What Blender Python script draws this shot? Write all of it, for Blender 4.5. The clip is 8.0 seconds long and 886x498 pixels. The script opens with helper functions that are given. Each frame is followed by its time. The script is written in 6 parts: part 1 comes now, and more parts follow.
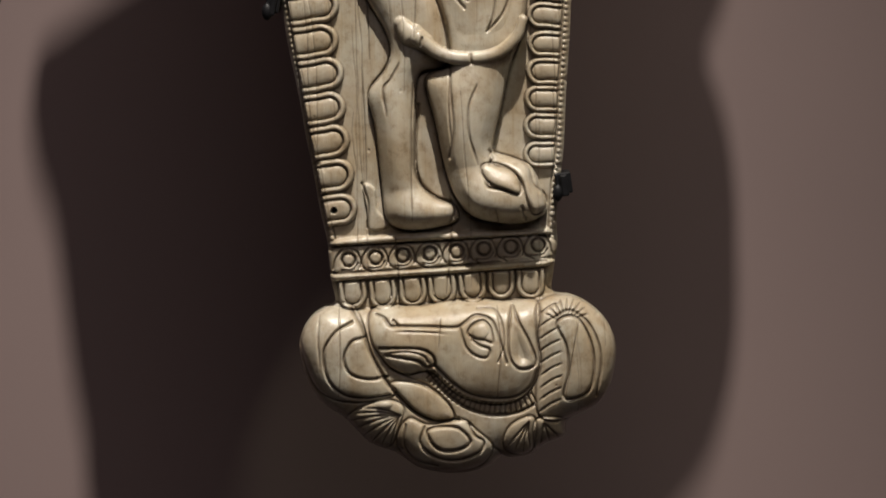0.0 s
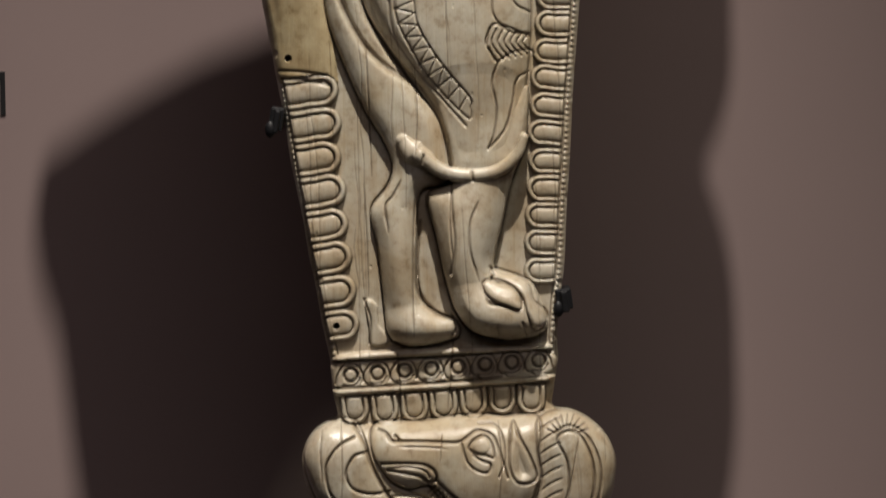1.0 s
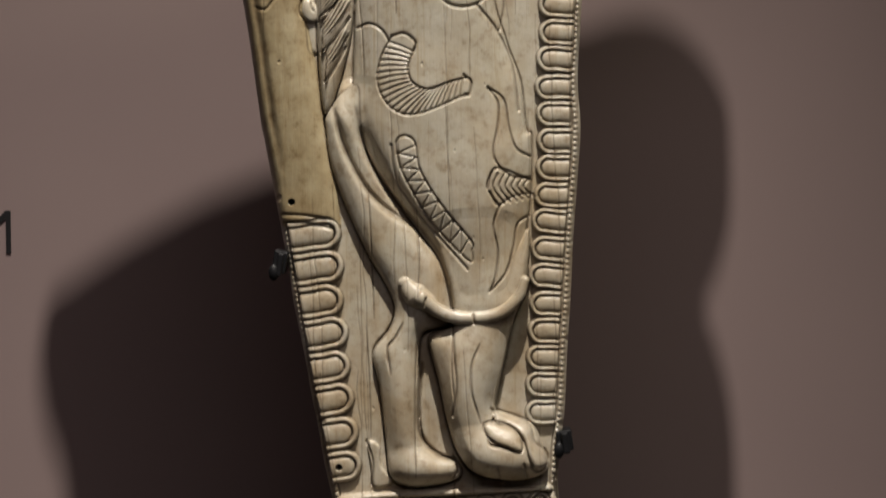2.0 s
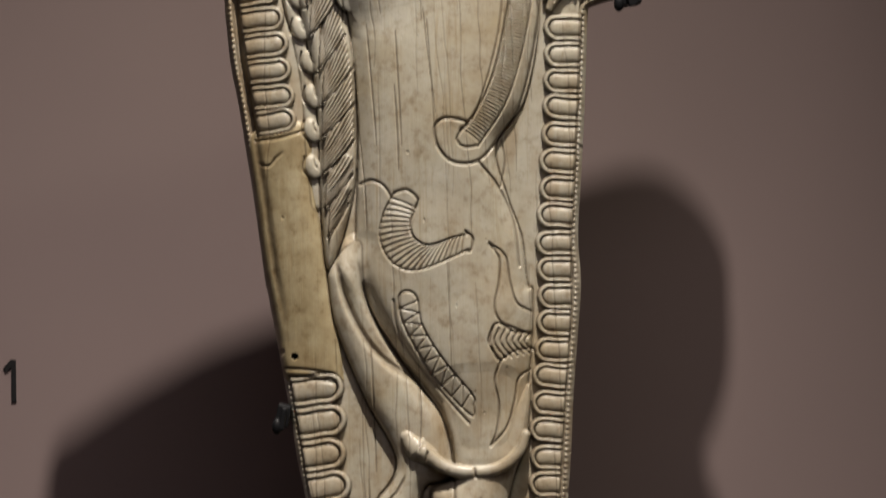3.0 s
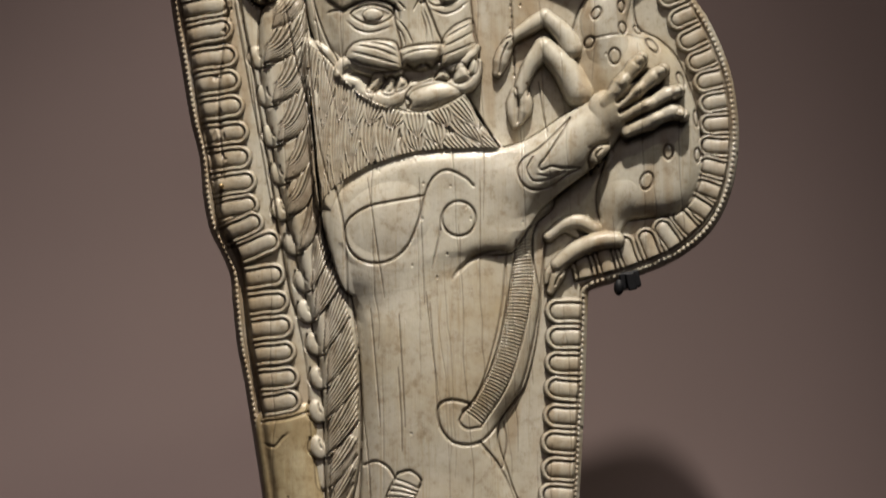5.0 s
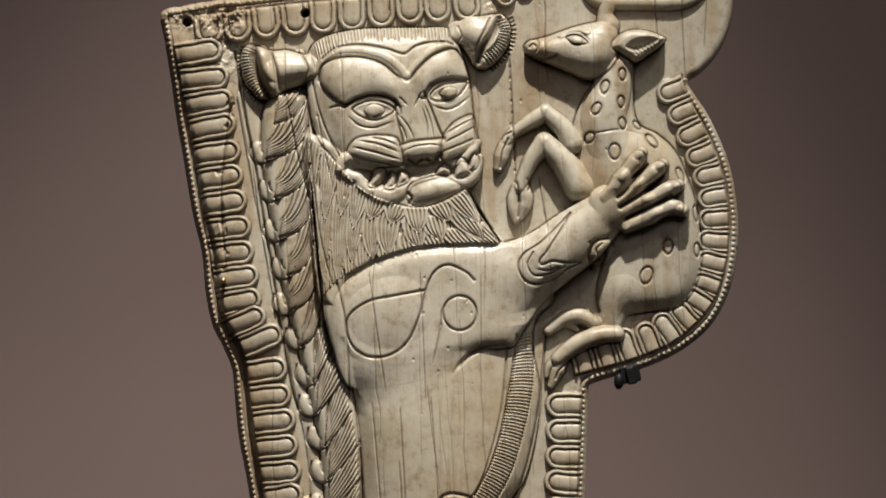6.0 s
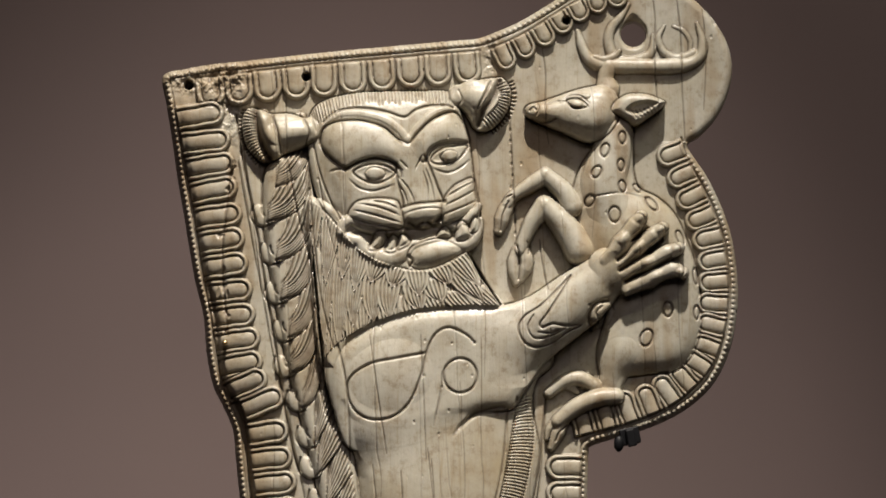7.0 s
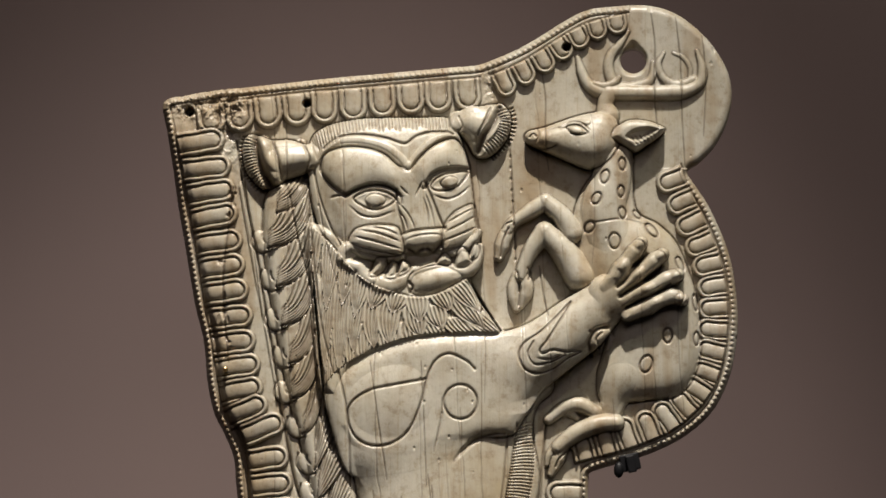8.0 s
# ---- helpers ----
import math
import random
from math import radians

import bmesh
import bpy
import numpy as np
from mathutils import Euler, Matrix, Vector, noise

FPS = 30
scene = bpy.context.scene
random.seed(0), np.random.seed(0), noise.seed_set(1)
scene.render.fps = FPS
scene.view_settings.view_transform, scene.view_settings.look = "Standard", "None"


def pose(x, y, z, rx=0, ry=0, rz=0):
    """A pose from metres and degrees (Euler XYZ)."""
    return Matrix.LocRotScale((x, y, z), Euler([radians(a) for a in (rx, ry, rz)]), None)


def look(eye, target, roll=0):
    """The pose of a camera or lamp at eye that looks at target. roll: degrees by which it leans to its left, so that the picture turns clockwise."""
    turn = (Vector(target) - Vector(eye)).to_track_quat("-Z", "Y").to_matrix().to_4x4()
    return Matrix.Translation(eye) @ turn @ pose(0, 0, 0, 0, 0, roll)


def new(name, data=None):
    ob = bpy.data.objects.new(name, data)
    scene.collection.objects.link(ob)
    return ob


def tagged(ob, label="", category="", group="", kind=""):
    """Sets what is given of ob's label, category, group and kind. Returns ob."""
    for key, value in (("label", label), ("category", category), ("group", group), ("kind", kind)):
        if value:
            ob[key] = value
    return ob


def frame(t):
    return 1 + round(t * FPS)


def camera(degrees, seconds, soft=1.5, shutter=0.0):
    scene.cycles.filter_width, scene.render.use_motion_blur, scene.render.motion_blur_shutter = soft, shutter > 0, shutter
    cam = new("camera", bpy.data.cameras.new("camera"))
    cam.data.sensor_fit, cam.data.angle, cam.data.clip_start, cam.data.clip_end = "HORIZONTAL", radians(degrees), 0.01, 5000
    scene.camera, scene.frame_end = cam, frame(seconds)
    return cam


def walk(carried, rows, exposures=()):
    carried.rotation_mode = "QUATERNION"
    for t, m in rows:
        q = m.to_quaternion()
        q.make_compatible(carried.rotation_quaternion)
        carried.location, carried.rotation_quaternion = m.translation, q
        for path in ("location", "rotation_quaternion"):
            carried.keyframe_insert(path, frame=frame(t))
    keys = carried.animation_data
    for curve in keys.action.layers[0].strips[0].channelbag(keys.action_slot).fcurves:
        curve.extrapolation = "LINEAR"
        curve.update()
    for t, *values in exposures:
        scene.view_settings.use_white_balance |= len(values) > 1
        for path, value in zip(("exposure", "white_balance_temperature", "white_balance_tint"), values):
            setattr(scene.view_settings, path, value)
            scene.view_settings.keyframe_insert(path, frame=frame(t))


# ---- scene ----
cam = camera(12.0, 8.0, soft=1.6, shutter=0.5)
# seconds, then place and turn of the camera
ROWS = [
    (0, 0.04639, -0.82531, 1.46138, 79.073, 0.086, 3.131),
    (0.5, 0.04640, -0.82747, 1.46484, 79.506, 0.077, 3.134),
    (1, 0.04642, -0.83066, 1.46994, 80.144, 0.063, 3.137),
    (1.5, 0.04644, -0.83394, 1.47519, 80.802, 0.049, 3.140),
    (3, 0.04649, -0.84429, 1.49176, 82.876, 0.004, 3.148),
    (3.5, 0.04651, -0.84810, 1.49787, 83.641, -0.013, 3.149),
    (4, 0.04652, -0.85123, 1.50288, 84.267, -0.027, 3.151),
    (4.5, 0.04654, -0.85411, 1.50748, 84.843, -0.039, 3.152),
    (5, 0.04655, -0.85712, 1.51231, 85.447, -0.053, 3.152),
    (6.5, 0.04658, -0.86293, 1.52161, 86.611, -0.078, 3.153),
    (7, 0.04659, -0.86424, 1.52371, 86.874, -0.084, 3.153),
    (7.5, 0.04659, -0.86499, 1.52491, 87.025, -0.087, 3.153),
    (8, 0.04659, -0.86543, 1.52561, 87.113, -0.089, 3.152),
]
walk(cam, [(t, pose(x, y, z, rx, ry, rz)) for t, x, y, z, rx, ry, rz in ROWS],
     exposures=[(0.0, -0.03), (1.5, -0.08), (3.5, -0.12), (8.0, -0.16)])

# ---- light: a dark gallery with small spotlights above the case ----
world = bpy.data.worlds.new("gallery_dark")
world.use_nodes = True
world.node_tree.nodes["Background"].inputs[0].default_value = (0.85, 0.8, 1.0, 1)
world.node_tree.nodes["Background"].inputs[1].default_value = 0.02
scene.world = world
scene.view_settings.exposure = 0.0


def spot(name, eye, target, watts, colour, degrees, blend, radius):
    lamp = bpy.data.lights.new(name, "SPOT")
    lamp.energy, lamp.color, lamp.spot_size, lamp.spot_blend, lamp.shadow_soft_size = watts, colour, radians(degrees), blend, radius
    ob = new(name, lamp)
    ob.matrix_world = look(eye, target)
    return ob


LAMP = (0.055, -0.221, 2.171)
spot("key_spotlight", LAMP, (-0.085, 0.01, 1.0), 58.0, (1.0, 0.92, 0.835), 34, 1.0, 0.009)
spot("side_spotlight", (0.56, -0.5, 2.62), (0.0, 0.0, 1.3), 10.5, (1.0, 0.97, 0.76), 50, 0.8, 0.035)
# unseen area lamp, added as a soft fill to lift the shadows on the wall
room = bpy.data.lights.new("shadow_fill_light", "AREA")
room.shape, room.size, room.size_y, room.energy, room.color = "RECTANGLE", 1.6, 0.8, 9.5, (1.0, 0.86, 0.86)
new("shadow_fill_light", room).matrix_world = look((0.3, -1.7, 2.85), (0.2, -1.2, 0))


# ---- materials ----
def material(name):
    m = bpy.data.materials.new(name)
    m.use_nodes = True
    t = m.node_tree
    return m, t, t.nodes["Principled BSDF"]


def node(t, kind, values=(), attribute=""):
    n = t.nodes.new(kind)
    for key, v in values:
        n.inputs[key].default_value = v
    if attribute:
        n.attribute_name = attribute
    return n


def ramp(t, source, stops):
    r = t.nodes.new("ShaderNodeValToRGB")
    while len(r.color_ramp.elements) < len(stops):
        r.color_ramp.elements.new(0.5)
    for e, (pos, col) in zip(r.color_ramp.elements, stops):
        e.position, e.color = pos, (*col, 1)
    t.links.new(source, r.inputs[0])
    return r.outputs[0]


def mix(t, fac, a, b, blend="MIX"):
    m = t.nodes.new("ShaderNodeMix")
    m.data_type, m.blend_type = "RGBA", blend
    for socket, v in ((m.inputs[0], fac), (m.inputs[6], a), (m.inputs[7], b)):
        if isinstance(v, (int, float)):
            socket.default_value = v
        elif isinstance(v, tuple):
            socket.default_value = (*v, 1)
        else:
            t.links.new(v, socket)
    return m.outputs[2]


def math_node(t, op, a, b):
    m = t.nodes.new("ShaderNodeMath")
    m.operation = op
    for socket, v in ((m.inputs[0], a), (m.inputs[1], b)):
        if isinstance(v, (int, float)):
            socket.default_value = v
        else:
            t.links.new(v, socket)
    return m.outputs[0]


def ivory(name="aged_ivory", tones=((0.37, 0.315, 0.215), (0.46, 0.436, 0.362), (0.545, 0.525, 0.46)), cloud_scale=42.0):
    """Old polished ivory: cream, with fine upright grain, ochre stains, brown patina left in the incised lines, and
    painted shade at the left border.
    """
    m, t, b = material(name)
    co = node(t, "ShaderNodeTexCoord").outputs["Object"]
    grain_map = node(t, "ShaderNodeMapping", [("Scale", (900, 900, 26))])
    t.links.new(co, grain_map.inputs[0])
    grain = node(t, "ShaderNodeTexNoise", [("Scale", 1.0), ("Detail", 5.0), ("Roughness", 0.65)])
    t.links.new(grain_map.outputs[0], grain.inputs["Vector"])
    band_map = node(t, "ShaderNodeMapping", [("Scale", (160, 160, 14))])
    t.links.new(co, band_map.inputs[0])
    band = node(t, "ShaderNodeTexNoise", [("Scale", 1.0), ("Detail", 3.0)])
    t.links.new(band_map.outputs[0], band.inputs["Vector"])
    cloud = node(t, "ShaderNodeTexNoise", [("Scale", cloud_scale), ("Detail", 6.0), ("Roughness", 0.6)])
    t.links.new(co, cloud.inputs["Vector"])
    base = ramp(t, cloud.outputs[0], list(zip((0.3, 0.5, 0.72), tones)))
    streak = ramp(t, band.outputs[0], [(0.28, (0.62, 0.48, 0.32)), (0.40, (1, 1, 1)), (1.0, (1, 1, 1))])
    col = mix(t, 0.4, base, streak, "MULTIPLY")
    fine = ramp(t, grain.outputs[0], [(0.30, (0.75, 0.66, 0.54)), (0.44, (1, 1, 1)), (1.0, (1, 1, 1))])
    col = mix(t, 0.62, col, fine, "MULTIPLY")
    stain = node(t, "ShaderNodeAttribute", attribute="stain")
    col = mix(t, stain.outputs["Fac"], col, (0.285, 0.195, 0.098))
    mottle = node(t, "ShaderNodeTexNoise", [("Scale", 420.0), ("Detail", 6.0), ("Roughness", 0.7)])
    t.links.new(co, mottle.inputs["Vector"])
    grime = ramp(t, mottle.outputs[0], [(0.30, (0.50, 0.40, 0.28)), (0.47, (0.93, 0.90, 0.86)), (0.62, (1.04, 1.03, 1.0))])
    col = mix(t, 0.72, col, grime, "MULTIPLY")
    pat = node(t, "ShaderNodeAttribute", attribute="patina_and_shade")
    worn = math_node(t, "MULTIPLY", pat.outputs["Fac"], ramp(t, mottle.outputs[0], [(0.30, (1.25,) * 3), (0.72, (0.7,) * 3)]))
    col = mix(t, worn, col, (0.06, 0.036, 0.019))
    t.links.new(col, b.inputs["Base Color"])
    rough = ramp(t, cloud.outputs[0], [(0.3, (0.46,) * 3), (0.7, (0.26,) * 3)])
    t.links.new(rough, b.inputs["Roughness"])
    b.inputs["Subsurface Weight"].default_value = 0.06
    b.inputs["Subsurface Radius"].default_value = (0.0012, 0.0008, 0.0004)
    b.inputs["Subsurface Scale"].default_value = 1.0
    bump = node(t, "ShaderNodeBump", [("Strength", 0.35), ("Distance", 0.0003)])
    t.links.new(math_node(t, "ADD", grain.outputs[0], math_node(t, "MULTIPLY", mottle.outputs[0], 0.9)), bump.inputs["Height"])
    t.links.new(bump.outputs[0], b.inputs["Normal"])
    return m


def painted_wall():
    m, t, b = material("mauve_wall_paint")
    co = node(t, "ShaderNodeTexCoord").outputs["Object"]
    big = node(t, "ShaderNodeTexNoise", [("Scale", 9.0), ("Detail", 4.0)])
    small = node(t, "ShaderNodeTexNoise", [("Scale", 900.0), ("Detail", 3.0)])
    t.links.new(co, big.inputs["Vector"])
    t.links.new(co, small.inputs["Vector"])
    col = ramp(t, big.outputs[0], [(0.3, (0.315, 0.236, 0.226)), (0.7, (0.342, 0.256, 0.242))])
    t.links.new(col, b.inputs["Base Color"])
    b.inputs["Roughness"].default_value = 0.75
    bump = node(t, "ShaderNodeBump", [("Strength", 0.04), ("Distance", 0.0002)])
    t.links.new(small.outputs[0], bump.inputs["Height"])
    t.links.new(bump.outputs[0], b.inputs["Normal"])
    return m


def plain(name, colour, rough=0.6, metal=0.0, noise_scale=300.0, vary=0.25):
    m, t, b = material(name)
    co = node(t, "ShaderNodeTexCoord").outputs["Object"]
    n = node(t, "ShaderNodeTexNoise", [("Scale", noise_scale), ("Detail", 4.0)])
    t.links.new(co, n.inputs["Vector"])
    low, high = tuple(c * (1 - vary) for c in colour), tuple(min(1.0, c * (1 + vary)) for c in colour)
    t.links.new(ramp(t, n.outputs[0], [(0.3, low), (0.7, high)]), b.inputs["Base Color"])
    b.inputs["Roughness"].default_value, b.inputs["Metallic"].default_value = rough, metal
    bump = node(t, "ShaderNodeBump", [("Strength", 0.2), ("Distance", 0.0003)])
    t.links.new(n.outputs[0], bump.inputs["Height"])
    t.links.new(bump.outputs[0], b.inputs["Normal"])
    return m


IVORY, WALL = ivory(), painted_wall()
MENDED = ivory("mended_yellow_ivory", ((0.24, 0.18, 0.095), (0.37, 0.31, 0.19), (0.47, 0.41, 0.275)), 110.0)
BLACK = plain("black_coated_metal", (0.006, 0.006, 0.007), 0.5, 0.0, 700)
BLACK.node_tree.nodes["Principled BSDF"].inputs["Specular IOR Level"].default_value = 0.25
INK = plain("black_ink", (0.012, 0.011, 0.012), 0.7, 0.0, 200)
BRASS = plain("brass_pin", (0.55, 0.4, 0.2), 0.35, 1.0, 900)
DARK = plain("dark_gallery_paint", (0.05, 0.045, 0.05), 0.8, 0.0, 6)
CARPET = plain("dark_gallery_floor", (0.04, 0.037, 0.035), 0.7, 0.0, 25)


def link_mesh(name, bm, mat, parent=None, label=""):
    me = bpy.data.meshes.new(name)
    bm.to_mesh(me)
    bm.free()
    me.materials.append(mat)
    ob = new(name, me)
    ob.parent = parent
    if label:
        tagged(ob, label)
    return ob


def part(name, bm, mat, parent, label=""):
    return link_mesh(name, bm, mat, parent, label)


def box_bm(x0, y0, z0, x1, y1, z1, bevel=0.0, m=None):
    bm = bmesh.new()
    bmesh.ops.create_cube(bm, size=1, matrix=Matrix.Translation(((x0 + x1) / 2, (y0 + y1) / 2, (z0 + z1) / 2)) @ Matrix.Diagonal((x1 - x0, y1 - y0, z1 - z0, 1)))
    if bevel:
        bmesh.ops.bevel(bm, geom=bm.edges[:], offset=bevel, segments=2, affect="EDGES", profile=0.5)
    if m:
        bm.transform(m)
    return bm


# ---- the room: back wall of the display, and the dark gallery round it ----
WALL_Y = 0.0964
WALL_TURN = -1.5
back_wall = tagged(link_mesh("wall_north", box_bm(-2.46, 0, 0, 2.46, 0.12, 2.9), WALL), "matt mauve-grey painted wall behind the mounted ivory", "wall", kind="structure")
back_wall.matrix_world = pose(0, WALL_Y, 0, 0, 0, WALL_TURN)
tagged(link_mesh("wall_south", box_bm(-2.4, -3.12, 0, 2.4, -3.0, 2.9), DARK), "dark painted gallery wall opposite the display", "wall", kind="structure")
tagged(link_mesh("wall_east", box_bm(2.4, -3.12, 0, 2.52, WALL_Y + 0.2, 2.9), DARK), "dark painted gallery side wall", "wall", kind="structure")
tagged(link_mesh("wall_west", box_bm(-2.52, -3.12, 0, -2.4, WALL_Y + 0.2, 2.9), DARK), "dark painted gallery side wall", "wall", kind="structure")
tagged(link_mesh("floor", box_bm(-2.52, -3.12, -0.1, 2.52, WALL_Y + 0.2, 0), CARPET), "dark gallery floor", "floor", kind="structure")
tagged(link_mesh("ceiling", box_bm(-2.52, -3.12, 2.9, 2.52, WALL_Y + 0.2, 3.0), DARK), "dark gallery ceiling", "ceiling", kind="structure")


# ---- carving tools: heights in millimetres over the ground of the relief, on a fine grid ----
STEP = 0.16
U0, U1, V0, V1 = -66.0, 66.0, -3.0, 282.0
us, vs = np.arange(U0, U1, STEP), np.arange(V0, V1, STEP)
GU, GV = np.meshgrid(us, vs)
HEIGHT = np.zeros(GU.shape)
PATINA_AND_SHADE = np.zeros(GU.shape)
STAIN_AND_SHADE = np.zeros(GU.shape)
OWNER = np.zeros(GU.shape, int)
OWNERS = ["panel"]
rng = np.random.default_rng(4)


def claim(name):
    OWNERS.append(name)
    return len(OWNERS) - 1


def spline(points, closed=False, n=8):
    """A smooth curve through a few control points."""
    p = np.asarray(points, float)
    if len(p) < 3 and not closed:
        return p
    q = np.vstack([p[-1], p, p[0], p[1]]) if closed else np.vstack([2 * p[0] - p[1], p, 2 * p[-1] - p[-2]])
    s = np.linspace(0, 1, n, endpoint=False)[:, None]
    out = []
    for a, b, c, d in zip(q, q[1:], q[2:], q[3:]):
        out.append(0.5 * (2 * b + (c - a) * s + (2 * a - 5 * b + 4 * c - d) * s ** 2 + (3 * b - a - 3 * c + d) * s ** 3))
    out = np.vstack(out)
    return np.vstack([out, out[:1]]) if closed else np.vstack([out, p[-1:]])


def window(p, margin):
    lo, hi = p.min(0) - margin, p.max(0) + margin
    i0, i1 = max(0, int((lo[1] - V0) / STEP)), min(len(vs), int((hi[1] - V0) / STEP) + 2)
    j0, j1 = max(0, int((lo[0] - U0) / STEP)), min(len(us), int((hi[0] - U0) / STEP) + 2)
    return slice(i0, max(i0, i1)), slice(j0, max(j0, j1))


def along(p, margin):
    """The grid window round a curve, the distance to it (where that is under the margin), and how far along it (0 to 1) the nearest point lies."""
    w = window(p, margin)
    best, where = np.full(GU[w].shape, 1e6), np.zeros(GU[w].shape)
    d = np.diff(p, axis=0)
    ln = np.hypot(d[:, 0], d[:, 1]) + 1e-9
    run = np.concatenate([[0], np.cumsum(ln)])
    for k in range(len(d)):
        g = window(p[k:k + 2], margin)
        o = (slice(g[0].start - w[0].start, g[0].stop - w[0].start), slice(g[1].start - w[1].start, g[1].stop - w[1].start))
        x, y = GU[g] - p[k, 0], GV[g] - p[k, 1]
        s = np.clip((x * d[k, 0] + y * d[k, 1]) / ln[k] ** 2, 0, 1)
        e = (x - s * d[k, 0]) ** 2 + (y - s * d[k, 1]) ** 2
        m = e < best[o]
        best[o][m], where[o][m] = e[m], ((run[k] + s * ln[k]) / run[-1])[m]
    return w, np.sqrt(best), where


def inside(p, w):
    """Which grid points of a window lie inside a closed curve."""
    m = np.zeros(GU[w].shape, bool)
    first = V0 + w[0].start * STEP
    for (x0, y0), (x1, y1) in zip(p[:-1], p[1:]):
        i0, i1 = int((min(y0, y1) - first) / STEP) - 1, int((max(y0, y1) - first) / STEP) + 2
        i0, i1 = max(i0, 0), min(max(i1, 0), m.shape[0])
        if y0 != y1 and i1 > i0:
            x, y = GU[w][i0:i1], GV[w][i0:i1]
            m[i0:i1] ^= ((y0 > y) != (y1 > y)) & (x < (x1 - x0) * (y - y0) / (y1 - y0) + x0)
    return m


def depth_in(points, reach, closed_curve=True):
    """How deep inside a closed curve each grid point lies, up to a reach; outside it is negative."""
    p = spline(points, True) if closed_curve else np.vstack([points, points[:1]])
    w, d, _ = along(p, reach + 1)
    return w, np.where(inside(p, w), d, -d)


def cut(points, width=0.32, depth=0.45, dirt=0.75, fade=False, closed=False):
    """An incised line."""
    p = spline(points, closed)
    w, d, s = along(p, width * 3)
    k = np.exp(-(d / width) ** 2)
    if fade:
        k = k * np.clip(4 * np.minimum(s, 1 - s) + 0.15, 0, 1)
    HEIGHT[w] -= depth * k
    PATINA_AND_SHADE[w] = np.maximum(PATINA_AND_SHADE[w], dirt * 0.85 * np.exp(-(d / (width * 0.8)) ** 2) * np.clip(k * 8, 0, 1))


def ridge(points, width, height, closed=False):
    """A raised rounded fillet."""
    w, d, _ = along(spline(points, closed), width + 1)
    HEIGHT[w] += height * np.sqrt(np.clip(1 - (d / width) ** 2, 0, 1))


def swell(points, height, round_over, base=None, owner=0, closed_curve=True, power=0.5, line=0.0):
    """A form with a rounded edge. With a base it stands at that height; without one it is laid over what is there."""
    w, d = depth_in(points, round_over, closed_curve)
    prof = height * (1 - (1 - np.clip(d / round_over, 0, 1)) ** 2) ** power
    m = d > 0
    if round_over >= 3:
        calm = prof.copy()
        for reach in (1, 2, 3, 4, 4, 3, 2, 1):
            for axis in (0, 1):
                calm = (np.roll(calm, reach, axis) + 2 * calm + np.roll(calm, -reach, axis)) / 4
        k = np.clip(d / 1.6, 0, 1)
        prof = prof * (1 - k) + calm * k
    # a shallow groove and a thin dark line just outside the form
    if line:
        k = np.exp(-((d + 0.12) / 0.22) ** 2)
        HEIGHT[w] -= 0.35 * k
        PATINA_AND_SHADE[w] = np.maximum(PATINA_AND_SHADE[w], line * k)
    if base is None:
        HEIGHT[w] += np.where(m, prof, 0)
    else:
        m &= base + prof > HEIGHT[w]
        HEIGHT[w] = np.where(m, base + prof, HEIGHT[w])
        PATINA_AND_SHADE[w][m] = 0
        STAIN_AND_SHADE[w][m] *= 0.3
    if owner:
        OWNER[w][m] = owner


def soften(points, edge=1.5, passes=2):
    """Rubs the relief smooth inside a closed curve."""
    w, d = depth_in(points, edge)
    calm = HEIGHT[w].copy()
    for reach in (1, 2, 3, 4, 4, 3, 2, 1) * passes:
        for axis in (0, 1):
            calm = (np.roll(calm, reach, axis) + 2 * calm + np.roll(calm, -reach, axis)) / 4
    k = np.clip(d / edge, 0, 1)
    HEIGHT[w] = HEIGHT[w] * (1 - k) + calm * k


def limb(points, radii, base, rise=1.0, owner=0, blend=0.0):
    """A tapering rounded limb: radii along the curve; its cross-section is a half ellipse, rise times as high as its radius."""
    p = spline(points)
    w, d, s = along(p, max(radii) + 1)
    r = np.interp(s, np.linspace(0, 1, len(radii)), radii)
    h = np.where(d < r, base + rise * r * np.sqrt(np.clip(1 - (d / r) ** 2, 0, 1)), -99)
    old = HEIGHT[w]
    if blend:
        k = np.clip(0.5 + 0.5 * (h - old) / blend, 0, 1)
        mixed = np.where(h > -50, old * (1 - k) + h * k + blend * k * (1 - k) * 0.5, old)
    else:
        mixed = np.maximum(old, h)
    m = (d < r) & (mixed > old + 1e-6)
    if blend:
        calm = np.where(m, mixed, old)
        for reach in (1, 2, 3, 4, 5, 5, 4, 3, 2, 1):
            for axis in (0, 1):
                calm = (np.roll(calm, reach, axis) + 2 * calm + np.roll(calm, -reach, axis)) / 4
        k = np.clip((r - d) / 1.5, 0, 1)
        mixed = mixed * (1 - k) + calm * k
    HEIGHT[w] = np.where(m, mixed, old)
    PATINA_AND_SHADE[w][m] = 0
    # a thin dark line just outside the limb, where it borders another owner
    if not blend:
        PATINA_AND_SHADE[w] = np.maximum(PATINA_AND_SHADE[w], 0.6 * np.exp(-((d - r - 0.05) / 0.2) ** 2) * (d > r - 0.2) * (OWNER[w] != owner))
    STAIN_AND_SHADE[w][m] *= 0.3
    if owner:
        OWNER[w][m] = owner


